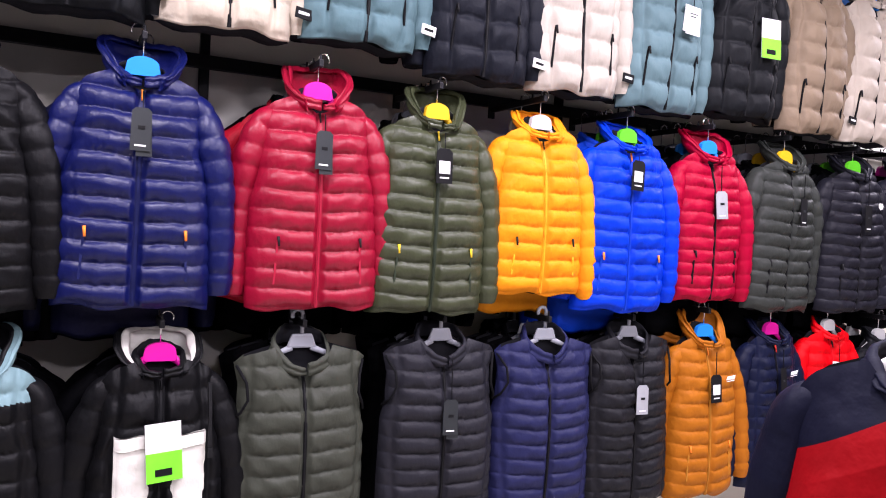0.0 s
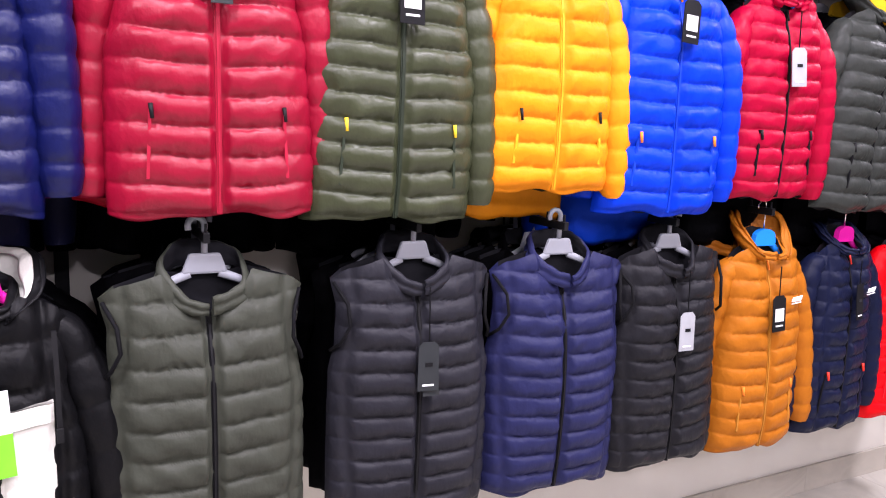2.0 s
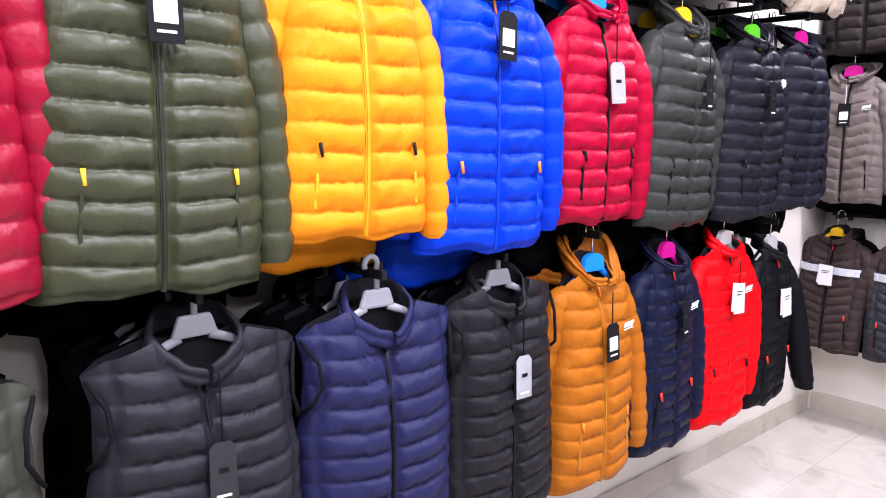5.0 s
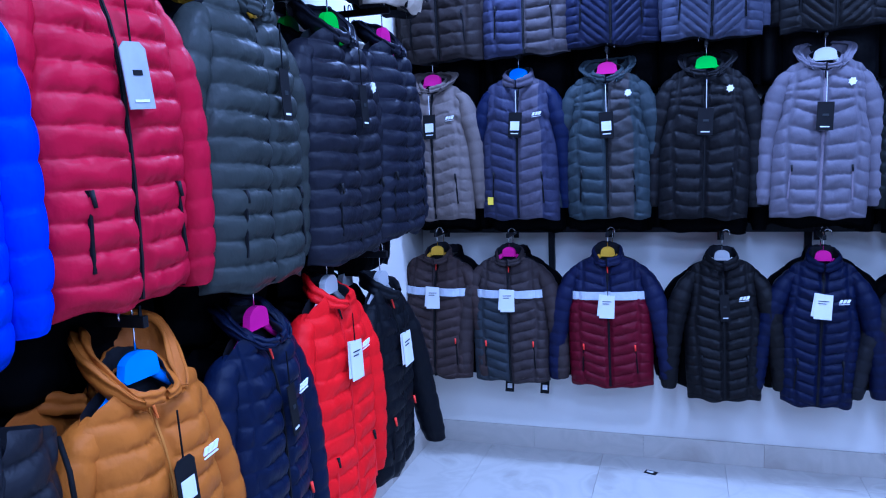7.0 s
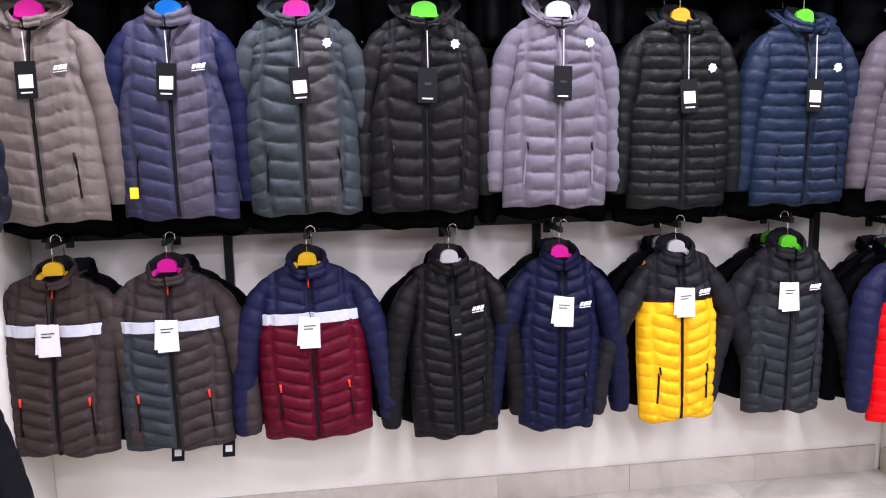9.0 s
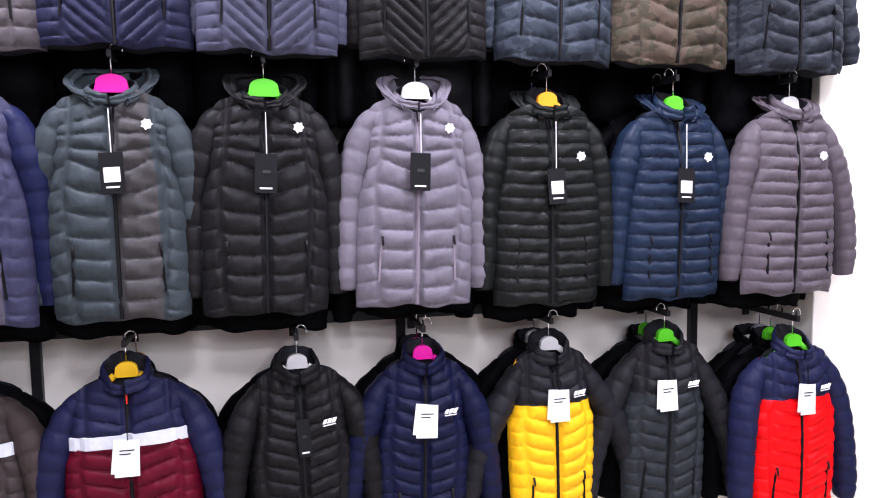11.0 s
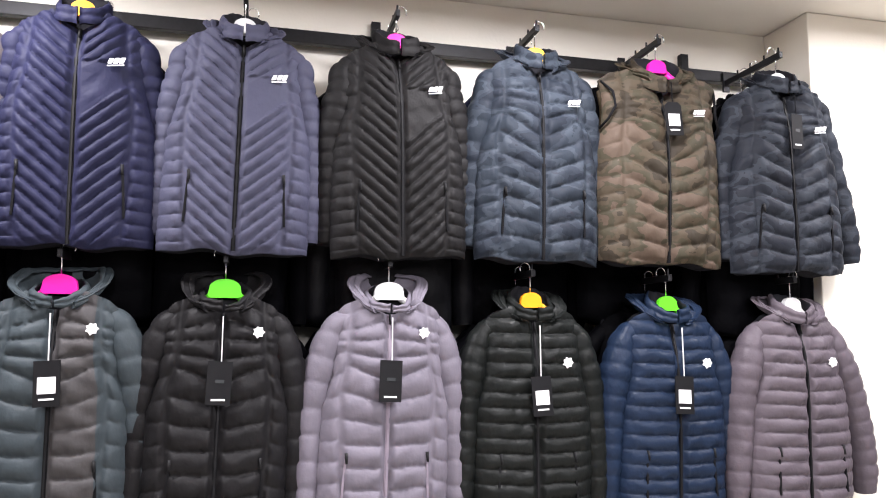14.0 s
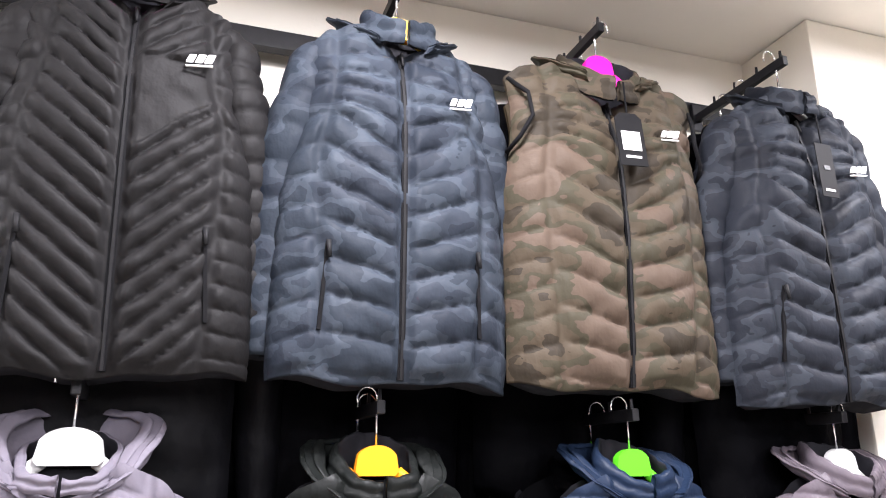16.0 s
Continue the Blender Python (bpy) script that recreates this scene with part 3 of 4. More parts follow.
def garment(label, color, rough=0.42, sh=None, hood=None, collar=None, at=None, tag=None, tag_drop=0.05, tag_x=0.0, tag_z=-0.06, badge=None, pull=None, zip_mat=None, pockets=True,
            spread=0.02, forward=0.0, sleeve=0.56, split=None, split_color=None, camo=None, name="puffer_jacket", cut=None, band=False, sleeve_color=None, hood_lining=None, apart=0.036, tuck=0.03, broad=0.06, pocket=None):
    """One hanging quilted garment with its parts."""
    collar = collar or (0.040 if hood else 0.050)
    shell = nylon(color, rough, camo)
    second = nylon(split_color, rough) if split_color else shell
    root = tagged(new(name), label, "vest" if sh.vest else "jacket", "garments on the wall rails")
    mats = [shell, LINING, second]
    part_of("body", sh.body(mats, split), root)
    if not sh.vest:
        sm = [nylon(sleeve_color, rough) if sleeve_color else shell, LINING, second]
        for sign in (-1, 1):
            sp = spread if isinstance(spread, (int, float)) else spread[(sign + 1) // 2]
            part_of("sleeve", sleeve_mesh(sh, sign, sleeve, sp, forward if isinstance(forward, (int, float)) else forward[(sign + 1) // 2], sm, cut, apart, tuck if isinstance(tuck, (int, float)) else tuck[(sign + 1) // 2]), root)
    else:
        for sign in (-1, 1):
            pts = [(sign * (sh.shoulder * k), yy, zz) for k, yy, zz in ((0.97, -0.012, -0.055), (0.86, -0.050, -0.10), (0.84, -0.058, -0.15), (0.93, -0.045, -0.19), (1.0, -0.012, -0.215))]
            v, f = tube(pts, 0.0045, 6)
            part_of("armhole_binding", mesh_of("armhole_binding", v, f, [ZIP_DARK]), root, "dark binding")
    cm = [shell if split_color is None or hood_lining else second, LINING]
    if camo and not hood:
        cm = [shell, LINING]
    if hood:
        part_of("hood", collar_mesh(sh, hood, [second if split_color and not hood_lining else shell, hood_lining or shell], True, broad), root)
    part_of("collar", collar_mesh(sh, collar, cm), root)
    zt, L = -0.050 if not sh.vest else -0.078, sh.length
    zs = np.linspace(zt, -L + 0.006, 26)
    ys = [sh.surface(0.0, z) for z in zs]
    ys = np.convolve(np.pad(ys, 2, "edge"), np.ones(5) / 5, "valid")
    tape = part_of("zip", strip_mesh("zip", [(0, y - 0.002, z) for y, z in zip(ys, zs)], 0.011, 0.008, zip_mat or ZIP_DARK), root)
    part_of("zip_teeth", strip_mesh("zip_teeth", [(0, y - 0.0045, z) for y, z in zip(ys, zs)], 0.0045, 0.003, zip_mat or ZIP_TEETH), tape)
    v, f = tube([(0, ys[0] - 0.008, zt), (0.001, ys[1] - 0.012, zt - 0.03)], [0.0035, 0.0025], 6)
    part_of("zip_pull", mesh_of("zip_pull", v, f, [pull or ZIP_TEETH]), tape)
    if pockets and not sh.vest:
        for sign in (-1, 1):
            px = sign * sh.hem * 0.62
            za, zb = -L * 0.66, -L * 0.88
            pz = np.linspace(za, zb, 8)
            py = np.convolve(np.pad([sh.surface(px, z) for z in pz], 2, "edge"), np.ones(5) / 5, "valid")
            pts = [(px + sign * 0.008 * k / 7, y - 0.001, z) for k, (y, z) in enumerate(zip(py, pz))]
            pk = part_of("pocket_zip", strip_mesh("pocket_zip", pts, 0.006, 0.006, zip_mat or ZIP_DARK), root)
            v, f = tube([(px, pts[0][1] - 0.004, za), (px + 0.002, pts[0][1] - 0.008, za - 0.028)], [0.0045, 0.0035], 6)
            part_of("zip_pull", mesh_of("zip_pull", v, f, [pull or ZIP_TEETH]), pk)
    if pocket:
        for sign in (-1, 1):
            for name, z0, z1, lift in (("patch_pocket", -0.222, -0.43, 0.014), ("pocket_flap", -0.198, -0.232, 0.019)):
                v, cols, rows = [], 13, 17
                for zz in np.linspace(z0, z1, rows):
                    for e in np.linspace(-1, 1, cols):
                        x = sign * 0.074 + 0.046 * e
                        puff = 0.006 * (1 - e ** 4) * abs(math.sin((zz - z0) / 0.07 * math.pi)) ** 0.4
                        v.append((x, sh.surface(x, zz, 0.030) - lift * (1 - 0.6 * e ** 8) - puff + 0.014, zz + 0.003 * math.sin(3 * e)))
                m = len(v)
                v += [(x, y + 0.03, z) for x, y, z in v]
                fs = grid_faces(cols, rows, 0)
                ring = list(range(cols)) + [cols * (j + 1) - 1 for j in range(1, rows)] + [m - 1 - j for j in range(1, cols)] + [cols * (rows - 1 - j) for j in range(1, rows - 1)]
                fs += [(ring[j], ring[(j + 1) % len(ring)], ring[(j + 1) % len(ring)] + m, ring[j] + m) for j in range(len(ring))]
                part_of(name, mesh_of(name, v, fs, [nylon(pocket, 0.5)]), root, "white padded " + name.split("_")[1])
    if band:
        w = sh.shoulder * 0.98
        xs = np.linspace(-w * 0.93, w * 0.93, 25)
        z0 = -0.185
        v = []
        for x in xs:
            y = sh.surface(x, z0, 0.014) - 0.001
            v += [(x, y, z0 + 0.019), (x, y, z0 - 0.019), (x, y + 0.012, z0 - 0.019), (x, y + 0.012, z0 + 0.019)]
        part_of("chest_band", mesh_of("chest_band", v, grid_faces(4, len(xs), 0, True) + [(3, 2, 1, 0), tuple(range(len(v) - 4, len(v)))], [SILVER], None, False), root, "pale reflective band")
    if badge:
        logo(root, sh, sh.shoulder * 0.5, badge[1], badge[0])
    if tag:
        swing_tag(root, sh, tag_x, tag_z, tag, tag_drop, 3 * math.sin(sh.seed * 2.3))
    if at is not None:
        root.matrix_basis = at
    return root


def hook_points(z0, size, lean=1):
    pts = [(0, 0, z0), (0, 0, z0 + size * 0.7)]
    for k in range(9):
        a = math.radians(200 - k * 28)
        pts.append((lean * (0.017 * math.cos(a) + 0.016) * 1.0, 0, z0 + size * 0.7 + 0.022 + 0.019 * math.sin(a)))
    return pts


def hanger(color, at, wide=False, lean=1, arms=(-1, 1), crown=0.88):
    """A plastic clothes hanger; wide is the clear moulded kind with a flat plate and a plastic hook."""
    word = HANGER_COLORS[color][0]
    root = tagged(new("clothes_hanger"), f"{word} plastic clothes hanger with a {'moulded plastic' if wide else 'bent chrome'} hook", "hanger", "hangers on the wall rails")
    mat = HANGER_MATS[color]
    if wide:
        bm = bmesh.new()
        box(bm, -0.046, 0.046, -0.006, 0.006, -0.004, 0.040, 0.006)
        for v in bm.verts:
            v.co.x *= 1.0 - 0.32 * max(0.0, v.co.z - 0.012) / 0.028
        part("plate", bm, mat, root)
        for sign in (-1, 1):
            v, f = tube([(sign * 0.03, 0, -0.002), (sign * 0.075, 0, -0.020), (sign * 0.15, 0, -0.070)], [0.010, 0.009, 0.007], 8, 0.6)
            part_of("arm", mesh_of("arm", v, f, [mat]), root)
        v, f = tube(hook_points(0.04, 0.050, lean), 0.0066, 8)
        part_of("hook", mesh_of("hook", v, f, [mat]), root, "thick plastic hook")
    else:
        top = [(x, 0.030 * math.sqrt(max(0, 1 - (x / 0.05) ** 2)) + 0.006) for x in np.linspace(-0.046, 0.046, 15)]
        out = top + [(0.052, -0.012), (0.044, -0.020), (-0.044, -0.020), (-0.052, -0.012)]
        n = len(out)
        verts = [(x, -0.012, z) for x, z in out] + [(x, 0.006, z) for x, z in out]
        faces = [tuple(range(n))[::-1], tuple(range(n, 2 * n))] + [(i, (i + 1) % n, n + (i + 1) % n, n + i) for i in range(n)]
        verts = [(x * crown, y, z * (0.5 + 0.5 * crown)) for x, y, z in verts]
        part_of("crown", mesh_of("crown", verts, faces, [mat], None, False), root)
        for sign in arms:
            v, f = tube([(sign * 0.035, 0, -0.012), (sign * 0.08, 0, -0.045), (sign * 0.14, 0, -0.078)], [0.011, 0.010, 0.008], 8, 0.7)
            part_of("arm", mesh_of("arm", v, f, [mat]), root)
        v, f = tube(hook_points(0.03, 0.075, lean), 0.0021, 6)
        part_of("hook", mesh_of("hook", v, f, [CHROME]), root, "chrome wire hook")
    root.matrix_basis = at
    return root


# ---- the room ----
A_LINE = pose(0, 2.765, 0)
B_WALL, A_WALL_END, ROOM_X, ROOM_Y = 5.175, 5.325, -2.6, -3.4


def structure(ob, label):
    return tagged(ob, label, "", "", "structure")


structure(slab("wall_north", ROOM_X - 0.2, A_WALL_END, 0.0, 0.15, 0, CEILING, WALL, at=A_LINE), "off-white painted wall behind the hanging rails")
structure(slab("wall_east", B_WALL, B_WALL + 0.15, -0.73, 2.763, 0, CEILING, WALL), "off-white painted end wall behind the hanging rails")
structure(slab("pillar", 4.935, B_WALL + 0.15, -1.6, -0.732, 0, CEILING, WALL, 0.006), "plain white painted pillar beside the end wall")
# The next three walls are added out of view, dark to lower the ambient light.
structure(slab("wall_east_far", B_WALL, B_WALL + 0.15, ROOM_Y, -1.602, 0, CEILING, UNSEEN_WALL), "unseen wall added beyond the pillar, dark to cut bounce light")
structure(slab("wall_south", ROOM_X, B_WALL + 0.15, ROOM_Y - 0.15, ROOM_Y - 0.002, 0, CEILING, UNSEEN_WALL), "unseen wall added to close the shop, dark to cut bounce light")
structure(slab("wall_west", ROOM_X - 0.15, ROOM_X - 0.002, ROOM_Y - 0.15, 2.763, 0, CEILING, UNSEEN_WALL), "unseen wall added to close the shop, dark to cut bounce light")
structure(slab("ceiling", ROOM_X - 0.2, B_WALL + 0.3, ROOM_Y - 0.2, 3.4, CEILING + 0.002, CEILING + 0.15, CEIL), "cream painted ceiling")
floor = structure(slab("floor", ROOM_X - 0.2, B_WALL + 0.3, ROOM_Y - 0.2, 3.4, -0.12, -0.008, GROUT), "pale polished marble tile floor")


def downlight(x, y):
    root = tagged(new("ceiling_downlight"), "round white recessed ceiling downlight, switched on", "lamp", "ceiling downlights")
    v, f = tube([(0.19 * math.cos(a), 0.19 * math.sin(a), 0) for a in np.linspace(0, 2 * math.pi, 33)], 0.012, 6, 1.0, False)
    part_of("ring", mesh_of("ring", v, f, [CARD_WHITE]), root)
    bm = bmesh.new()
    bmesh.ops.create_cone(bm, cap_ends=True, segments=32, radius1=0.185, radius2=0.185, depth=0.008)
    part("diffuser", bm, LIGHT_FACE, root, "glowing diffuser")
    root.matrix_basis = pose(x, y, CEILING - 0.006)


LIGHT_FACE, lf_tree, lf_bsdf = material("lamp_diffuser", (0.9, 0.9, 0.9), 0.5)
lf_bsdf.inputs["Emission Color"].default_value = (1.0, 0.975, 0.94, 1)
lf_bsdf.inputs["Emission Strength"].default_value = 6.0
for x, y, power in LAMPS:
    downlight(x, y)


# ---- rails and arms ----
def rail_set(name, m, x0, x1, zs, posts):
    """Black slotted posts and level rails fixed to a wall, local x along the wall and -y into the room."""
    root = tagged(new(name), "black steel wall rail system with slotted posts", "shop rail")
    for x in posts:
        post = part("post", box(bmesh.new(), x - 0.016, x + 0.016, -0.028, -0.001, 0.55, 2.90, 0.002), BLACK_METAL, root)
    for z in zs:
        part("rail", box(bmesh.new(), x0, x1, -0.060, -0.030, z - 0.022, z + 0.022, 0.003), BLACK_METAL, root)
    root.matrix_basis = m


pin_bm = bmesh.new()
bmesh.ops.create_cone(pin_bm, cap_ends=True, segments=6, radius1=0.004, radius2=0.003, depth=0.020)
PIN = bpy.data.meshes.new("stop_pin")
pin_bm.to_mesh(PIN)
pin_bm.free()
PIN.materials.append(BLACK_METAL)


def face_out(m, reach):
    """A straight display arm with small stop pins on its upper edge; origin at the wall, reaching to -y."""
    root = tagged(new("display_arm"), "black steel face-out arm with stop pins", "shop arm", "face-out arms on the rails")
    part("bar", box(bmesh.new(), -0.007, 0.007, -reach, -0.062, -0.022, 0.0, 0.002), BLACK_METAL, root)
    part("bracket", box(bmesh.new(), -0.014, 0.014, -0.070, -0.0605, -0.045, 0.030, 0.002), BLACK_METAL, root)
    y = -reach + 0.012
    while y < -0.10:
        part_of("stop_pin", PIN, root, "", pose(0, y, 0.008))
        y += 0.075
    root.matrix_basis = m


B_LINE = pose(B_WALL, 0, 0, 0, 0, -90)
rail_set("wall_rail", A_LINE, -2.2, 5.05, (1.37, 2.115, 2.86), (-0.9, 0.5, 1.95, 3.45))
rail_set("wall_rail", B_LINE, -2.70, 0.70, (1.20, 2.06, 2.81), (-2.05, -0.85, 0.35))

SPARE = {}


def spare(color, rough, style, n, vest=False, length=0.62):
    """A plain hidden-behind garment, built once for each colour; the near-black ones shade the gaps."""
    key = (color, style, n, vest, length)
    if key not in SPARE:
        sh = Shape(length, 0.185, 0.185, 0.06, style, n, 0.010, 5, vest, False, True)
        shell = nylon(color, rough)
        root = tagged(new("puffer_vest" if vest else "puffer_jacket"), "quilted garment crowded behind the front one, near-black ones deepen the gap shade", "vest" if vest else "jacket", "garments on the wall rails")
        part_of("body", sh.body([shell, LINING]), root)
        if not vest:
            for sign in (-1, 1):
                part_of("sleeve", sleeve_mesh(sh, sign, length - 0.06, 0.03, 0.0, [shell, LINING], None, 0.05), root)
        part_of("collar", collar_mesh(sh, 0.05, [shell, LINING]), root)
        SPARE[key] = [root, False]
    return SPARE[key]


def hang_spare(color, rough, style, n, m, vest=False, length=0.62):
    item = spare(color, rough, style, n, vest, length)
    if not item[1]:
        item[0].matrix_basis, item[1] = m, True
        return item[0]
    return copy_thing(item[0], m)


PLACE = {"A": A_LINE, "B": B_LINE}
COUNT = [0]


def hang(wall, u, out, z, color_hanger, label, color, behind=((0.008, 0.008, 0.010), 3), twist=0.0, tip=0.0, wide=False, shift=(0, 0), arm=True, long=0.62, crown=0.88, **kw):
    """Hangs a garment with its hanger on an arm: u along the wall, out from it, neck height z."""
    COUNT[0] += 1
    rnd = random.Random(COUNT[0] * 13)
    m = PLACE[wall]
    here = m @ pose(u, -out, z, 0, tip + rnd.uniform(-1.4, 1.4), twist + rnd.uniform(-3, 3))
    hanger(color_hanger, m @ pose(u, -out, z + (-0.008 if wide else 0.012), 0, 0, twist + rnd.uniform(-4, 4)), wide, rnd.choice((-1, 1)), crown=crown)
    g = garment(label, color, at=here, **kw)
    if arm:
        face_out(m @ pose(u, 0, z + (0.078 if wide else 0.112)), out + 0.03)
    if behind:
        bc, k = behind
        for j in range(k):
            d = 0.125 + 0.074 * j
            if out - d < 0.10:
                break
            # Deeper spares are near-black whatever hangs in front: gap shade put into their colour.
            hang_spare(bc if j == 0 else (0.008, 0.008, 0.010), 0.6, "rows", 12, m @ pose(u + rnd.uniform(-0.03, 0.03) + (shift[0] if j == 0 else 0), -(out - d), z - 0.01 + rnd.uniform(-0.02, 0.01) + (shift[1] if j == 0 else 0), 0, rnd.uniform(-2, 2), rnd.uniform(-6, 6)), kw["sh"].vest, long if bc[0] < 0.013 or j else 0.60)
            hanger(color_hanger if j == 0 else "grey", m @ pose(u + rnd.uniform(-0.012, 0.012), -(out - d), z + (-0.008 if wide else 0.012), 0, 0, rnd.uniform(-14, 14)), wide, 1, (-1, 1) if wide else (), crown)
    return g


BLACK, CHARCOAL, NIGHT = (0.016, 0.016, 0.018), (0.030, 0.031, 0.035), (0.016, 0.022, 0.06)


def a_out(x, y):
    """The reach from the long wall of a place in the room."""
    p = A_LINE.inverted() @ Vector((x, y, 0))
    return p.x, -p.y


def hang_a(x, y, z, *args, **kw):
    u, out = a_out(x, y)
    kw.setdefault("apart", 0.022)
    kw.setdefault("broad", 0.046)
    kw.setdefault("tuck", (0.026, -0.006))
    kw.setdefault("spread", 0.035)
    kw.setdefault("long", 0.74 if z > 1.5 else 0.62)
    return hang("A", u, out, z, *args, **kw)


def hang_b(y, x, z, *args, **kw):
    head, label, color = args
    if max(color) < 0.3 and z < 2.3:
        color = tuple(c * 0.93 for c in color)
    args = (head, label, color)
    kw.setdefault("long", 0.84 if z > 2.3 else 0.71 if z > 1.5 else 0.62)
    if z > 2.3:
        kw.setdefault("apart", 0.004)
        kw.setdefault("tuck", 0.034)
        kw.setdefault("crown", 0.64)
    elif z > 1.5 and y < 0.5:
        kw.setdefault("crown", 0.68)
    if z > 1.5:
        kw.setdefault("apart", 0.022)
        kw.setdefault("tuck", 0.018)
        kw.setdefault("spread", 0.03)
        kw.setdefault("broad", 0.066)
        if kw.get("hood"):
            kw["hood"] *= 0.78
    else:
        kw.setdefault("crown", 0.66)
    kw.setdefault("tuck", -0.006)
    return hang("B", -y, B_WALL - x, z, *args, **kw)


# ---- long wall, middle rail ----
MID = dict(length=0.645, shoulder=0.203, hem=0.203, depth=0.085, puff=0.015, side=False)
hang_a(-0.17, 2.35, 1.975, "white", "black quilted puffer jacket on the long wall", BLACK, sh=Shape(**MID, n=11, seed=3), hood=0.08, pockets=False)
hang_a(0.28, 2.35, 1.99, "blue", "glossy navy blue quilted puffer jacket with a hood", (0.011, 0.018, 0.115), rough=0.38, zip_mat=plain("navy_zip_tape", (0.006, 0.009, 0.06), 0.5), sh=Shape(**MID, n=11, seed=4), hood=0.095, tag="grey", tag_drop=0.045, pull=PULL_ORANGE, behind=((0.012, 0.014, 0.05), 3))
hang_a(0.778, 2.35, 1.985, "pink", "glossy crimson red quilted puffer jacket with a hood", (0.345, 0.013, 0.052), rough=0.39, sh=Shape(**MID, n=11, seed=6), hood=0.095, tag="grey", tag_drop=0.05, zip_mat=plain("red_zip_tape", (0.35, 0.012, 0.035), 0.45), behind=((0.36, 0.012, 0.035), 3), shift=(-0.07, -0.01))
hang_a(1.185, 2.35, 1.97, "yellow", "olive green quilted puffer jacket with a hood", (0.085, 0.096, 0.054), rough=0.39, zip_mat=plain("olive_zip_tape", (0.02, 0.028, 0.016), 0.5), sh=Shape(**MID, n=12, seed=7), hood=0.095, tag="dark", tag_drop=0.05, pull=PULL_YELLOW, behind=((0.05, 0.07, 0.045), 3))
hang_a(1.595, 2.35, 1.978, "white", "bright amber yellow quilted puffer jacket", (0.82, 0.345, 0.005), rough=0.5, sh=Shape(length=0.59, shoulder=0.192, hem=0.192, depth=0.085, puff=0.014, n=10, seed=8, side=False), hood=0.05, zip_mat=plain("amber_zip_tape", (0.75, 0.33, 0.006), 0.5), behind=((0.75, 0.33, 0.006), 1), shift=(0.0, -0.055))
hang_a(1.99, 2.35, 1.97, "green", "bright royal blue quilted puffer jacket", (0.012, 0.082, 0.60), rough=0.42, sh=Shape(**MID, n=11, seed=9), hood=0.06, tag="dark", tag_drop=0.02, zip_mat=plain("blue_zip_tape", (0.005, 0.040, 0.42), 0.5), pull=PULL_ORANGE, behind=((0.012, 0.085, 0.52), 3), shift=(-0.06, 0.0))
hang_a(2.41, 2.35, 1.965, "blue", "bright crimson quilted puffer jacket with a hood", (0.43, 0.008, 0.060), rough=0.42, sh=Shape(length=0.60, shoulder=0.178, hem=0.172, depth=0.08, n=12, puff=0.012, seed=10, side=False), hood=0.085, tag="silver", tag_drop=0.10)
hang_a(2.86, 2.35, 1.965, "yellow", "dark grey green quilted puffer jacket", (0.072, 0.078, 0.072), rough=0.42, sh=Shape(**MID, n=12, seed=11), hood=0.08, tag="black", tag_drop=0.10, tag_x=0.03)
hang_a(3.32, 2.35, 1.96, "green", "charcoal quilted puffer jacket", (0.037, 0.037, 0.049), rough=0.42, sh=Shape(**MID, n=13, seed=12), hood=0.07, tag="slim", tag_drop=0.1, badge=("disc", -0.16))
hang_a(3.72, 2.35, 1.975, "pink", "charcoal blue quilted puffer jacket", (0.038, 0.039, 0.056), rough=0.42, sh=Shape(**MID, n=13, seed=13), hood=0.06)

# ---- long wall, lower rail ----
VEST = dict(length=0.645, shoulder=0.205, hem=0.207, depth=0.085, puff=0.0145, vest=True)
hang_a(-0.1, 2.35, 1.2, "white", "black quilted jacket with a pale teal collar", BLACK, sh=Shape(length=0.62, shoulder=0.18, hem=0.18, n=8, seed=20), hood=0.08, split=lambda x, z: 2 if z > -0.10 else 0, split_color=(0.25, 0.36, 0.38))
patched = hang_a(0.354, 2.35, 1.195, "pink", "black quilted jacket with white pockets and a pale hood lining", BLACK, sh=Shape(length=0.62, shoulder=0.185, hem=0.185, depth=0.09, n=7, puff=0.016, seed=21), hood=0.065, broad=0.070, tag="lime", tag_drop=0.10, spread=(0.05, 0.05), pocket=(0.72, 0.71, 0.66), hood_lining=nylon((0.62, 0.61, 0.57), 0.5))
chest = part_of("chest_zip", strip_mesh("chest_zip", [(0.125, -0.085, -0.06), (0.127, -0.098, -0.14), (0.128, -0.102, -0.24)], 0.009, 0.008, ZIP_TEETH), patched, "grey chest zip")
slab("zip_pull", -0.006, 0.006, -0.004, 0.003, -0.028, 0.0, ZIP_TEETH, 0.0015, chest, pose(0.128, -0.108, -0.24))
hang_a(0.765, 2.35, 1.225, "grey", "olive grey quilted sleeveless vest", (0.092, 0.098, 0.080), rough=0.42, sh=Shape(**VEST, n=10, seed=22), name="puffer_vest", collar=0.054, wide=True, pockets=False)
hang_a(1.245, 2.35, 1.235, "grey", "charcoal quilted sleeveless vest", (0.046, 0.046, 0.056), rough=0.42, sh=Shape(**VEST, n=12, seed=23), name="puffer_vest", collar=0.054, wide=True, tag="grey", tag_drop=0.13, tag_x=0.005)
hang_a(1.67, 2.35, 1.228, "grey", "navy blue quilted sleeveless vest", (0.044, 0.048, 0.122), rough=0.42, sh=Shape(**VEST, n=12, seed=24), name="puffer_vest", collar=0.054, wide=True)
hang_a(2.06, 2.35, 1.23, "grey", "black quilted sleeveless vest", (0.034, 0.034, 0.040), rough=0.45, sh=Shape(**VEST, n=12, seed=25), name="puffer_vest", collar=0.054, wide=True, tag="silver", tag_drop=0.12)
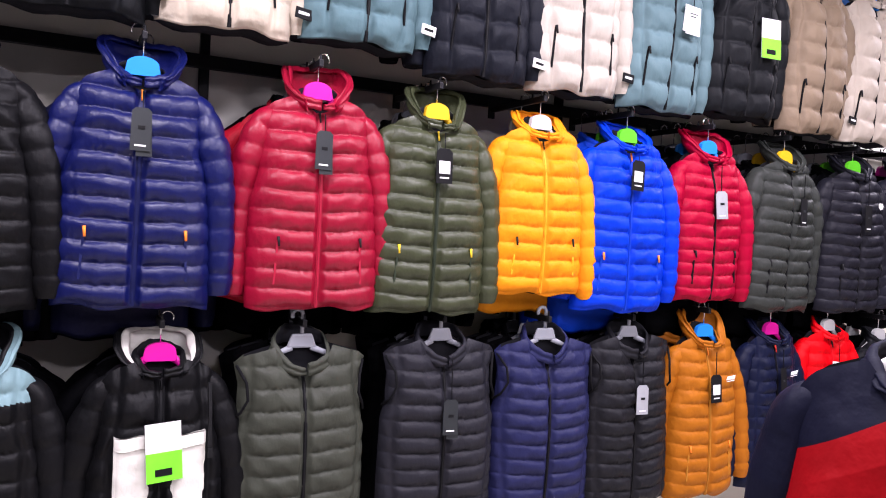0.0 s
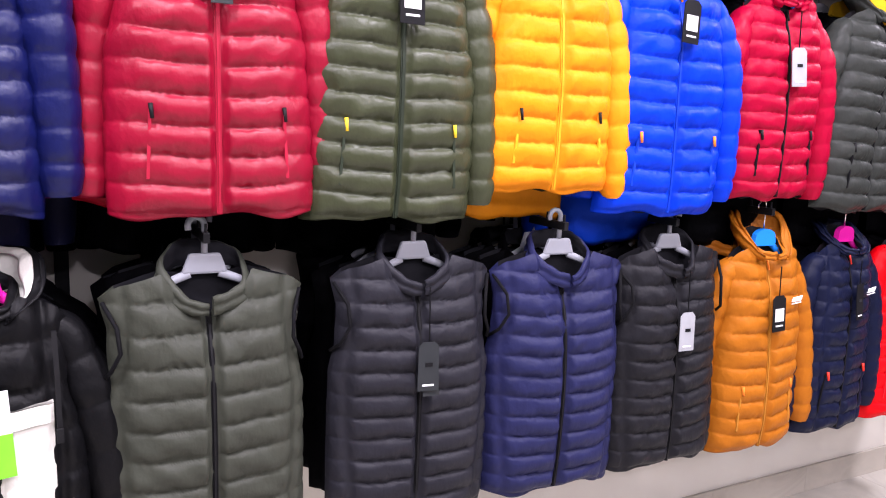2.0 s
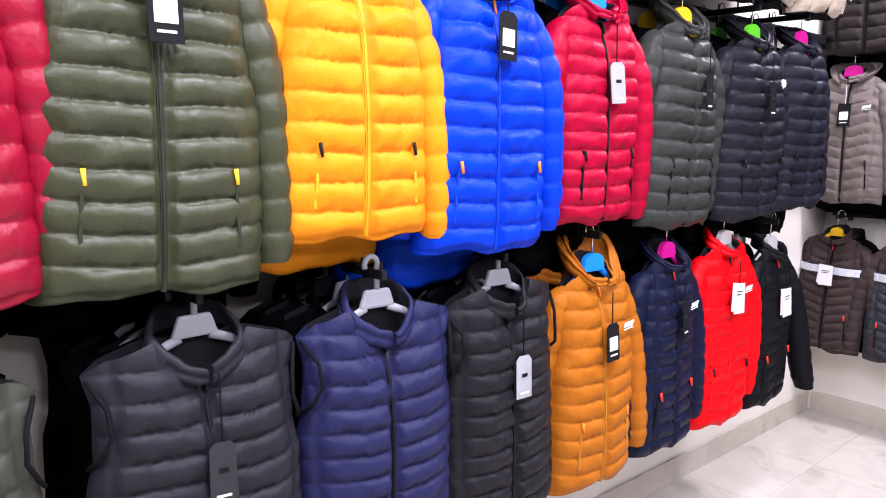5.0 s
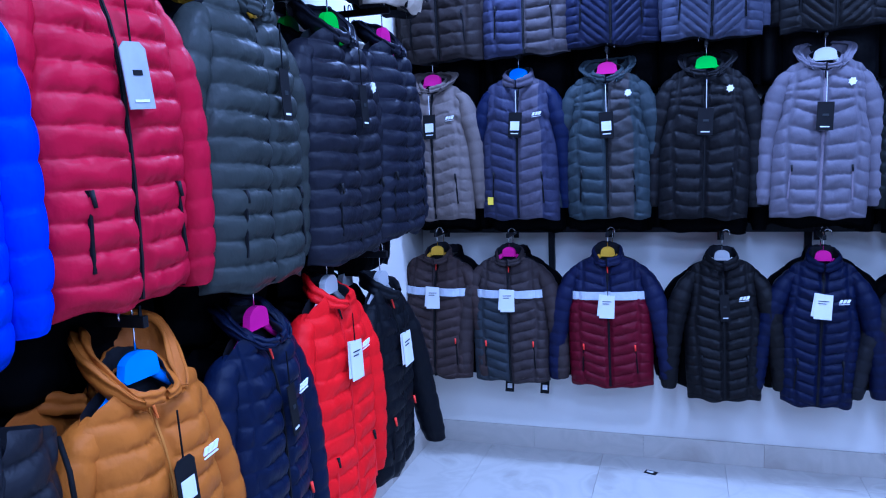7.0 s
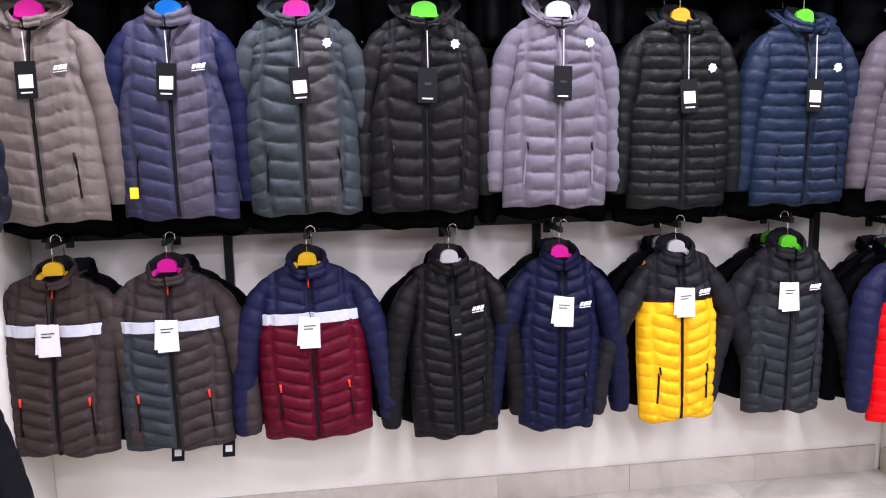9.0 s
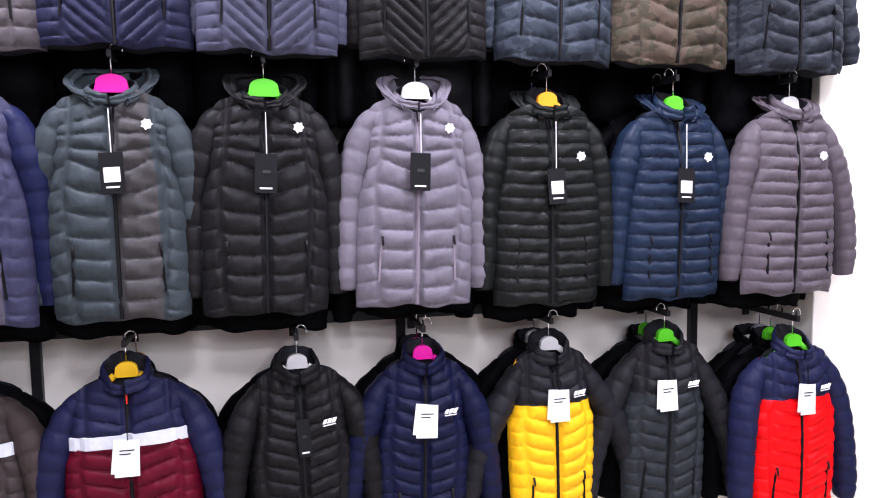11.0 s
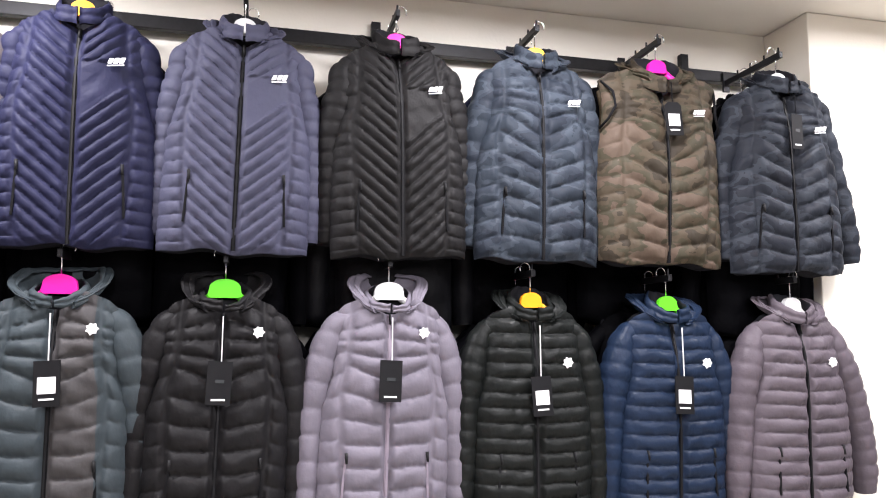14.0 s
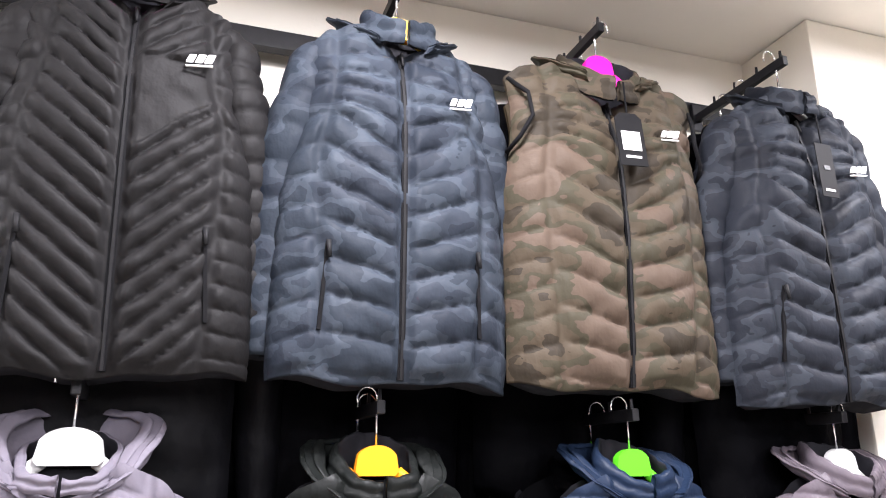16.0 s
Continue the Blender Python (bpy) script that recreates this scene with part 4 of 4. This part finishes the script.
hang_a(2.455, 2.35, 1.22, "blue", "mustard orange quilted jacket with a hood", (0.46, 0.19, 0.018), rough=0.5, sh=Shape(length=0.655, shoulder=0.175, hem=0.172, depth=0.085, n=12, puff=0.011, seed=26, side=False), hood=0.09, tag="dark", tag_drop=0.09, badge=("bars", -0.17), pull=PULL_ORANGE, zip_mat=plain("mustard_zip_tape", (0.40, 0.16, 0.015), 0.5), behind=((0.42, 0.17, 0.016), 3), shift=(-0.09, 0.0), spread=(0.03, 0.06))
hang_a(2.85, 2.35, 1.22, "pink", "dark navy quilted jacket with red pulls", (0.018, 0.024, 0.062), rough=0.45, sh=Shape(length=0.655, shoulder=0.175, hem=0.172, n=13, puff=0.011, seed=27), hood=0.05, badge=("bars", -0.17), pull=PULL_RED, tag="slim", tag_drop=0.08)
hang_a(3.225, 2.35, 1.23, "white", "bright scarlet red quilted jacket", (0.70, 0.006, 0.010), rough=0.5, sh=Shape(length=0.67, shoulder=0.175, hem=0.172, n=12, puff=0.010, seed=28, side=False), tag="white", tag_drop=0.08, badge=("bars", -0.17), zip_mat=plain("scarlet_zip_tape", (0.6, 0.006, 0.01), 0.5))
hang_a(3.60, 2.35, 1.18, "white", "black quilted jacket with a sleeve hanging forward", (0.014, 0.015, 0.020), rough=0.5, sh=Shape(length=0.63, shoulder=0.175, hem=0.172, n=12, puff=0.008, seed=29), tag="white", tag_drop=0.10, spread=(0.02, 0.03), forward=(0.0, 0.11), pull=PULL_RED)

# ---- long wall, top rail ----
TOP = dict(length=0.655, shoulder=0.19, hem=0.19, depth=0.10, puff=0.016)
for x, y, z, hc, label, color, tg in (
        (-0.32, 2.36, 2.77, "white", "dark teal padded winter coat on the top rail", (0.05, 0.075, 0.085), None),
        (0.09, 2.36, 2.78, "white", "black padded winter coat on the top rail", (0.02, 0.022, 0.025), None),
        (0.49, 2.36, 2.79, "white", "cream white padded winter coat on the top rail", (0.56, 0.50, 0.42), None),
        (0.905, 2.36, 2.81, "pink", "pale teal padded winter coat on the top rail", (0.15, 0.23, 0.25), None),
        (1.325, 2.36, 2.76, "white", "dark navy padded winter coat on the top rail", (0.022, 0.025, 0.036), None),
        (1.705, 2.36, 2.76, "white", "light stone padded winter coat on the top rail", (0.50, 0.46, 0.41), None),
        (2.13, 2.36, 2.745, "blue", "pale teal padded winter coat with a white card", (0.17, 0.25, 0.27), "white"),
        (2.555, 2.36, 2.77, "green", "black padded winter coat with a lime swing tag", (0.02, 0.022, 0.026), "lime"),
        (2.985, 2.36, 2.745, "green", "beige padded winter coat on the top rail", (0.30, 0.24, 0.18), None),
        (3.36, 2.36, 2.74, "blue", "light stone padded winter coat near the corner", (0.52, 0.47, 0.41), None),
        (3.78, 2.36, 2.74, "yellow", "cream padded winter coat near the corner", (0.60, 0.54, 0.45), None)):
    coat = hang_a(x, y, z, hc, label, color, rough=0.55, sh=Shape(**TOP, n=7, seed=40 + COUNT[0]), hood=0.085, tag=tg, tag_drop=0.2, tag_x=0.06, spread=0.022, apart=0.030, sleeve=0.58, long=0.60, behind=((0.008, 0.008, 0.010), 1))
    if tg is None:
        patch = slab("cuff_label", -0.026, 0.026, -0.002, 0.004, -0.016, 0.016, CARD_WHITE if max(color) < 0.3 else CARD_BLACK, 0.001, coat, pose(0.215, -0.068, -0.575, 0, 6, 6), "small sewn label on the cuff")
        slab("label_print", -0.018, 0.016, -0.0034, -0.0022, -0.004, 0.004, CARD_BLACK if max(color) < 0.3 else CARD_WHITE, 0.0, patch)

# ---- end wall, middle rail ----
BM = dict(length=0.66, shoulder=0.190, hem=0.186, depth=0.075)
hang_b(2.565, 4.87, 1.935, "pink", "taupe grey softshell quilted jacket", (0.23, 0.20, 0.185), rough=0.55, sh=Shape(**BM, style="wave", n=12, puff=0.007, seed=60), hood=0.07, badge=("bars", -0.17), tag="stringed", tag_drop=0.09)
navy_grey = hang_b(2.14, 4.87, 1.935, "blue", "navy and grey quilted jacket with a yellow tab", (0.080, 0.080, 0.135), rough=0.5, sh=Shape(**BM, style="wave", n=12, puff=0.008, seed=61), split=lambda x, z: 2 if 0 < x < 0.118 else 0, split_color=(0.135, 0.125, 0.160), badge=("bars", -0.17), tag="stringed", tag_drop=0.10, sleeve_color=(0.025, 0.030, 0.085), collar=0.06)
hang_b(1.733, 4.87, 1.935, "pink", "slate teal quilted jacket with a hood", (0.082, 0.098, 0.108), rough=0.5, sh=Shape(**BM, style="yoke", n=11, puff=0.0145, seed=62), split=lambda x, z: 2 if 0 < x < 0.118 else 0, split_color=(0.100, 0.096, 0.098), hood_lining=nylon((0.082, 0.098, 0.108), 0.5), hood=0.08, badge=("disc", -0.10), tag="stringed", tag_drop=0.12)
hang_b(1.31, 4.87, 1.93, "green", "black quilted jacket with a hood", (0.030, 0.029, 0.031), rough=0.5, sh=Shape(**BM, style="yoke", n=11, puff=0.0145, seed=63), hood=0.08, badge=("disc", -0.10), tag="mono", tag_drop=0.12)
hang_b(0.845, 4.87, 1.93, "white", "pale lavender grey quilted jacket with a hood", (0.225, 0.210, 0.245), rough=0.5, sh=Shape(**BM, style="yoke", n=11, puff=0.0145, seed=64), hood=0.08, badge=("disc", -0.10), tag="mono", tag_drop=0.12, zip_mat=plain("lavender_zip_tape", (0.20, 0.17, 0.21), 0.5))
hang_b(0.40, 4.87, 1.91, "orange", "black finely quilted puffer jacket", (0.026, 0.029, 0.028), rough=0.42, sh=Shape(**BM, n=15, puff=0.0125, side=False, seed=65), hood=0.05, collar=0.06, badge=("disc", -0.17), tag="stringed", tag_drop=0.15)
hang_b(-0.07, 4.87, 1.905, "green", "steel navy finely quilted puffer jacket", (0.032, 0.050, 0.088), rough=0.42, sh=Shape(**BM, n=15, puff=0.0125, side=False, seed=66), hood=0.05, collar=0.06, badge=("disc", -0.17), tag="stringed", tag_drop=0.15)
hang_b(-0.51, 4.83, 1.905, "white", "mauve grey finely quilted puffer jacket", (0.165, 0.145, 0.165), rough=0.42, sh=Shape(**BM, n=15, puff=0.0125, side=False, seed=67), hood=0.05, collar=0.06, badge=("disc", -0.17), spread=(0.03, 0.10))

# ---- end wall, lower rail ----
BL = dict(length=0.655, shoulder=0.175, hem=0.16, depth=0.075, style="wave", puff=0.01255)
hang_b(2.60, 4.94, 1.09, "yellow", "brown quilted jacket with a pale chest band", (0.095, 0.072, 0.068), rough=0.55, sh=Shape(**{**BL, "length": 0.635, "shoulder": 0.19, "hem": 0.185}, n=13, seed=70), band=True, tag="white", tag_drop=0.10, pull=PULL_RED, spread=0.06)
banded = hang_b(2.225, 4.94, 1.085, "pink", "grey quilted jacket with brown yoke and pale chest band", (0.078, 0.086, 0.098), rough=0.55, sh=Shape(**{**BL, "length": 0.635, "shoulder": 0.192, "hem": 0.19}, n=13, seed=71, cut_z=-0.185), band=True, tag="white", tag_drop=0.10, pull=PULL_RED, split=lambda x, z: 2 if z > -0.185 or 0.004 < x else 0, split_color=(0.085, 0.070, 0.070), sleeve_color=(0.085, 0.068, 0.066), spread=0.05)
hang_b(1.745, 4.94, 1.088, "yellow", "burgundy quilted jacket with navy yoke and pale band", (0.165, 0.009, 0.036), rough=0.5, sh=Shape(**{**BL, "length": 0.632, "shoulder": 0.198, "hem": 0.195}, n=13, seed=72, cut_z=-0.185), band=True, tag="white", tag_drop=0.12, pull=PULL_RED, split="yoke", split_color=(0.034, 0.036, 0.090), sleeve_color=(0.030, 0.032, 0.085), spread=0.06, collar=0.06)
hang_b(1.235, 4.94, 1.075, "white", "black quilted jacket with a stand collar", (0.024, 0.023, 0.025), rough=0.5, sh=Shape(**{**BL, "shoulder": 0.172, "hem": 0.16}, n=14, seed=73), tag="slim", tag_drop=0.09, badge=("bars", -0.17), spread=0.06, collar=0.06)
hang_b(0.82, 4.94, 1.075, "pink", "dark navy quilted jacket with a stand collar", (0.020, 0.024, 0.070), rough=0.5, sh=Shape(**{**BL, "shoulder": 0.165, "hem": 0.145}, n=14, seed=74), tag="white", tag_drop=0.08, badge=("bars", -0.17), spread=0.075, collar=0.06)
hang_b(0.365, 4.94, 1.075, "white", "yellow quilted jacket with charcoal yoke and sleeves", (0.82, 0.52, 0.004), rough=0.5, sh=Shape(**{**BL, "shoulder": 0.162, "hem": 0.152}, n=13, seed=75, cut_z=-0.185), tag="white", tag_drop=0.07, badge=("bars", -0.15), split="yoke", split_color=(0.034, 0.034, 0.040), sleeve_color=(0.034, 0.034, 0.040), spread=(0.15, 0.17), collar=0.06)
hang_b(-0.09, 4.94, 1.075, "green", "slate grey quilted jacket with charcoal yoke and sleeves", (0.055, 0.062, 0.070), rough=0.5, sh=Shape(**{**BL, "shoulder": 0.165, "hem": 0.155}, n=13, seed=76, cut_z=-0.185), tag="white", tag_drop=0.07, tag_x=-0.03, badge=("bars", -0.15), split="yoke", split_color=(0.036, 0.036, 0.041), sleeve_color=(0.036, 0.036, 0.041), spread=(0.12, 0.14), collar=0.06)
hang_b(-0.56, 4.84, 1.045, "green", "scarlet red quilted jacket with navy yoke and sleeves", (0.78, 0.010, 0.006), rough=0.5, sh=Shape(**{**BL, "shoulder": 0.185, "hem": 0.178}, n=13, seed=77, cut_z=-0.185), tag="white", tag_drop=0.07, badge=("bars", -0.15), split="yoke", split_color=(0.030, 0.034, 0.085), sleeve_color=(0.030, 0.034, 0.085), spread=(0.03, 0.06), collar=0.06)

slab("side_tab", -0.013, 0.013, -0.004, 0.004, -0.018, 0.018, plain("yellow_tab", (0.8, 0.62, 0.02), 0.5), 0.001, navy_grey, pose(-0.13, -0.078, -0.57), "small yellow tab")
for x in (-0.02, 0.16):
    low = slab("low_tag", -0.022, 0.022, -0.002, 0.002, -0.075, 0.0, CARD_BLACK, 0.0006, banded, pose(x, 0.02, -0.634, 0, 4, 8), "black card hanging below the hem")
    slab("tag_label", -0.012, 0.012, -0.0036, -0.0022, -0.055, -0.03, CARD_WHITE, parent=low)

# ---- end wall, top rail ----
BT = dict(length=0.655, shoulder=0.206, hem=0.205, depth=0.08)
hang_b(2.52, 4.87, 2.69, "white", "dark brown quilted jacket near the corner", (0.05, 0.042, 0.040), rough=0.60, sh=Shape(**BT, n=11, puff=0.0125, seed=80))
hang_b(2.10, 4.87, 2.69, "pink", "mauve grey quilted jacket on the top rail", (0.122, 0.110, 0.117), rough=0.60, sh=Shape(**BT, n=13, puff=0.012, seed=82), split=lambda x, z: 2 if x < 0 else 0, split_color=(0.075, 0.075, 0.125), badge=("bars", -0.13), collar=0.075)
hang_b(1.717, 4.87, 2.705, "orange", "navy chevron quilted jacket on the top rail", (0.036, 0.038, 0.078), rough=0.60, sh=Shape(**BT, style="chevron", n=17, puff=0.01255, seed=83, patch=(-0.15, 8.5)), badge=("bars", -0.15), collar=0.075)
hang_b(1.28, 4.87, 2.70, "white", "blue grey chevron quilted jacket on the top rail", (0.098, 0.100, 0.142), rough=0.60, sh=Shape(**BT, style="chevron", n=17, puff=0.01255, seed=84, patch=(-0.15, 8.5)), hood=0.05, badge=("bars", -0.15), collar=0.075)
hang_b(0.83, 4.87, 2.70, "pink", "black chevron quilted jacket on the top rail", (0.030, 0.029, 0.030), rough=0.60, sh=Shape(**BT, style="chevron", n=17, puff=0.01255, seed=85, patch=(-0.15, 8.5)), hood=0.05, badge=("bars", -0.15), collar=0.075, behind=((0.012, 0.012, 0.015), 3))
hang_b(0.375, 4.87, 2.70, "yellow", "blue grey camouflage quilted jacket on the top rail", (0.075, 0.092, 0.118), rough=0.60, sh=Shape(**BT, style="diamond", n=12, puff=0.013, seed=86), hood=0.045, badge=("bars", -0.15), collar=0.075, camo=((0.030, 0.037, 0.050), (0.045, 0.054, 0.070), (0.060, 0.072, 0.090), (0.037, 0.046, 0.060)), behind=((0.02, 0.03, 0.08), 3))
hang_b(-0.06, 4.87, 2.70, "pink", "brown and green camouflage quilted vest on the top rail", (0.13, 0.11, 0.08), rough=0.60, sh=Shape(length=0.655, shoulder=0.220, hem=0.222, depth=0.08, style="diamond", n=12, puff=0.013, seed=87, vest=True), name="puffer_vest", hood=0.045, badge=("bars", -0.15), collar=0.075, tag="dark", tag_drop=0.07, camo=((0.056, 0.047, 0.036), (0.094, 0.077, 0.057), (0.076, 0.069, 0.050), (0.118, 0.091, 0.072)), behind=((0.09, 0.07, 0.045), 3))
hang_b(-0.50, 4.83, 2.68, "white", "dark slate camouflage quilted jacket on the top rail", (0.040, 0.045, 0.055), rough=0.60, sh=Shape(**BT, style="diamond", n=12, puff=0.0145, seed=88), hood=0.045, badge=("bars", -0.17), collar=0.075, tag="slim", tag_drop=0.07, spread=(0.02, 0.10), camo=((0.022, 0.025, 0.033), (0.036, 0.041, 0.052), (0.050, 0.057, 0.070), (0.030, 0.034, 0.044)))

# ---- free-standing stand near the entrance ----
stand = tagged(new("garment_stand"), "black steel garment stand with one arm", "shop stand")
part("base_plate", box(bmesh.new(), -0.20, 0.20, -0.20, 0.20, 0.0, 0.012, 0.004), BLACK_METAL, stand)
part("pole", box(bmesh.new(), -0.014, 0.014, 0.10, 0.128, 0.010, 1.63, 0.004), BLACK_METAL, stand)
part("arm", box(bmesh.new(), -0.008, 0.008, -0.06, 0.10, 1.573, 1.599, 0.002), BLACK_METAL, stand)
STAND = pose(1.135, 0.70, 0, 0, 0, -60)
stand.matrix_basis = STAND
hanger("white", STAND @ pose(0, 0, 1.487, 0, 0, 0), False, 1)
garment("navy and red softshell jacket on a white hanger", (0.34, 0.006, 0.012), 0.6, Shape(length=0.66, shoulder=0.19, hem=0.19, depth=0.10, n=3, puff=0.004, seed=90, side=False, cut_z=lambda e: -0.056 - 0.10 * np.clip(np.abs(e) - 0.1, 0, 1)), at=STAND @ pose(0, 0, 1.475), split="yoke", split_color=(0.014, 0.016, 0.040), sleeve_color=(0.014, 0.016, 0.040), spread=0.0, apart=0.012, collar=0.03, pockets=False)

# ---- loose things on the floor ----
fallen = tagged(new("swing_tag"), "small dark swing tag dropped on the marble floor", "tag")
part("card", box(bmesh.new(), -0.03, 0.03, -0.018, 0.018, 0.0, 0.003, 0.001), CARD_BLACK, fallen)
slab("tag_label", -0.012, 0.02, -0.010, 0.008, 0.0032, 0.004, CARD_WHITE, parent=fallen, label="white paper label")
fallen.matrix_basis = pose(4.98, 1.55, 0.001, 0, 0, 70)

# ---- skirting and floor tiles ----
skirt = structure(new("skirting"), "pale marble tile skirting along the walls")


def skirting(m, x0, x1):
    n = max(1, round((x1 - x0) / 0.6))
    w = (x1 - x0) / n
    me = bpy.data.meshes.new("tile")
    bm = box(bmesh.new(), 0.0004, w - 0.0004, -0.014, -0.001, 0.0, 0.118, 0.002)
    bm.to_mesh(me)
    bm.free()
    me.materials.append(PLINTH_TILE)
    for k in range(n):
        ob = new("tile", me)
        ob.parent = skirt
        ob.matrix_basis = m @ pose(x0 + k * w, 0, 0)


skirting(A_LINE, -2.4, 5.15)
skirting(B_LINE, -2.74, 0.70)
skirting(pose(4.935, 0, 0, 0, 0, -90), 0.75, 1.58)
skirting(pose(0, -0.73, 0, 0, 0, 180), -5.15, -4.95)
TILE = 0.6
tile_mesh = bpy.data.meshes.new("tile")
tbm = box(bmesh.new(), 0.0005, TILE - 0.0005, 0.0005, TILE - 0.0005, -0.0075, 0.0, 0.0012)
tbm.to_mesh(tile_mesh)
tbm.free()
tile_mesh.materials.append(FLOOR_TILE)
for i in range(14):
    for j in range(12):
        ob = new("tile", tile_mesh)
        ob.parent = floor
        ob.matrix_basis = pose(ROOM_X - 0.2 + i * TILE, ROOM_Y - 0.2 + j * TILE, 0)
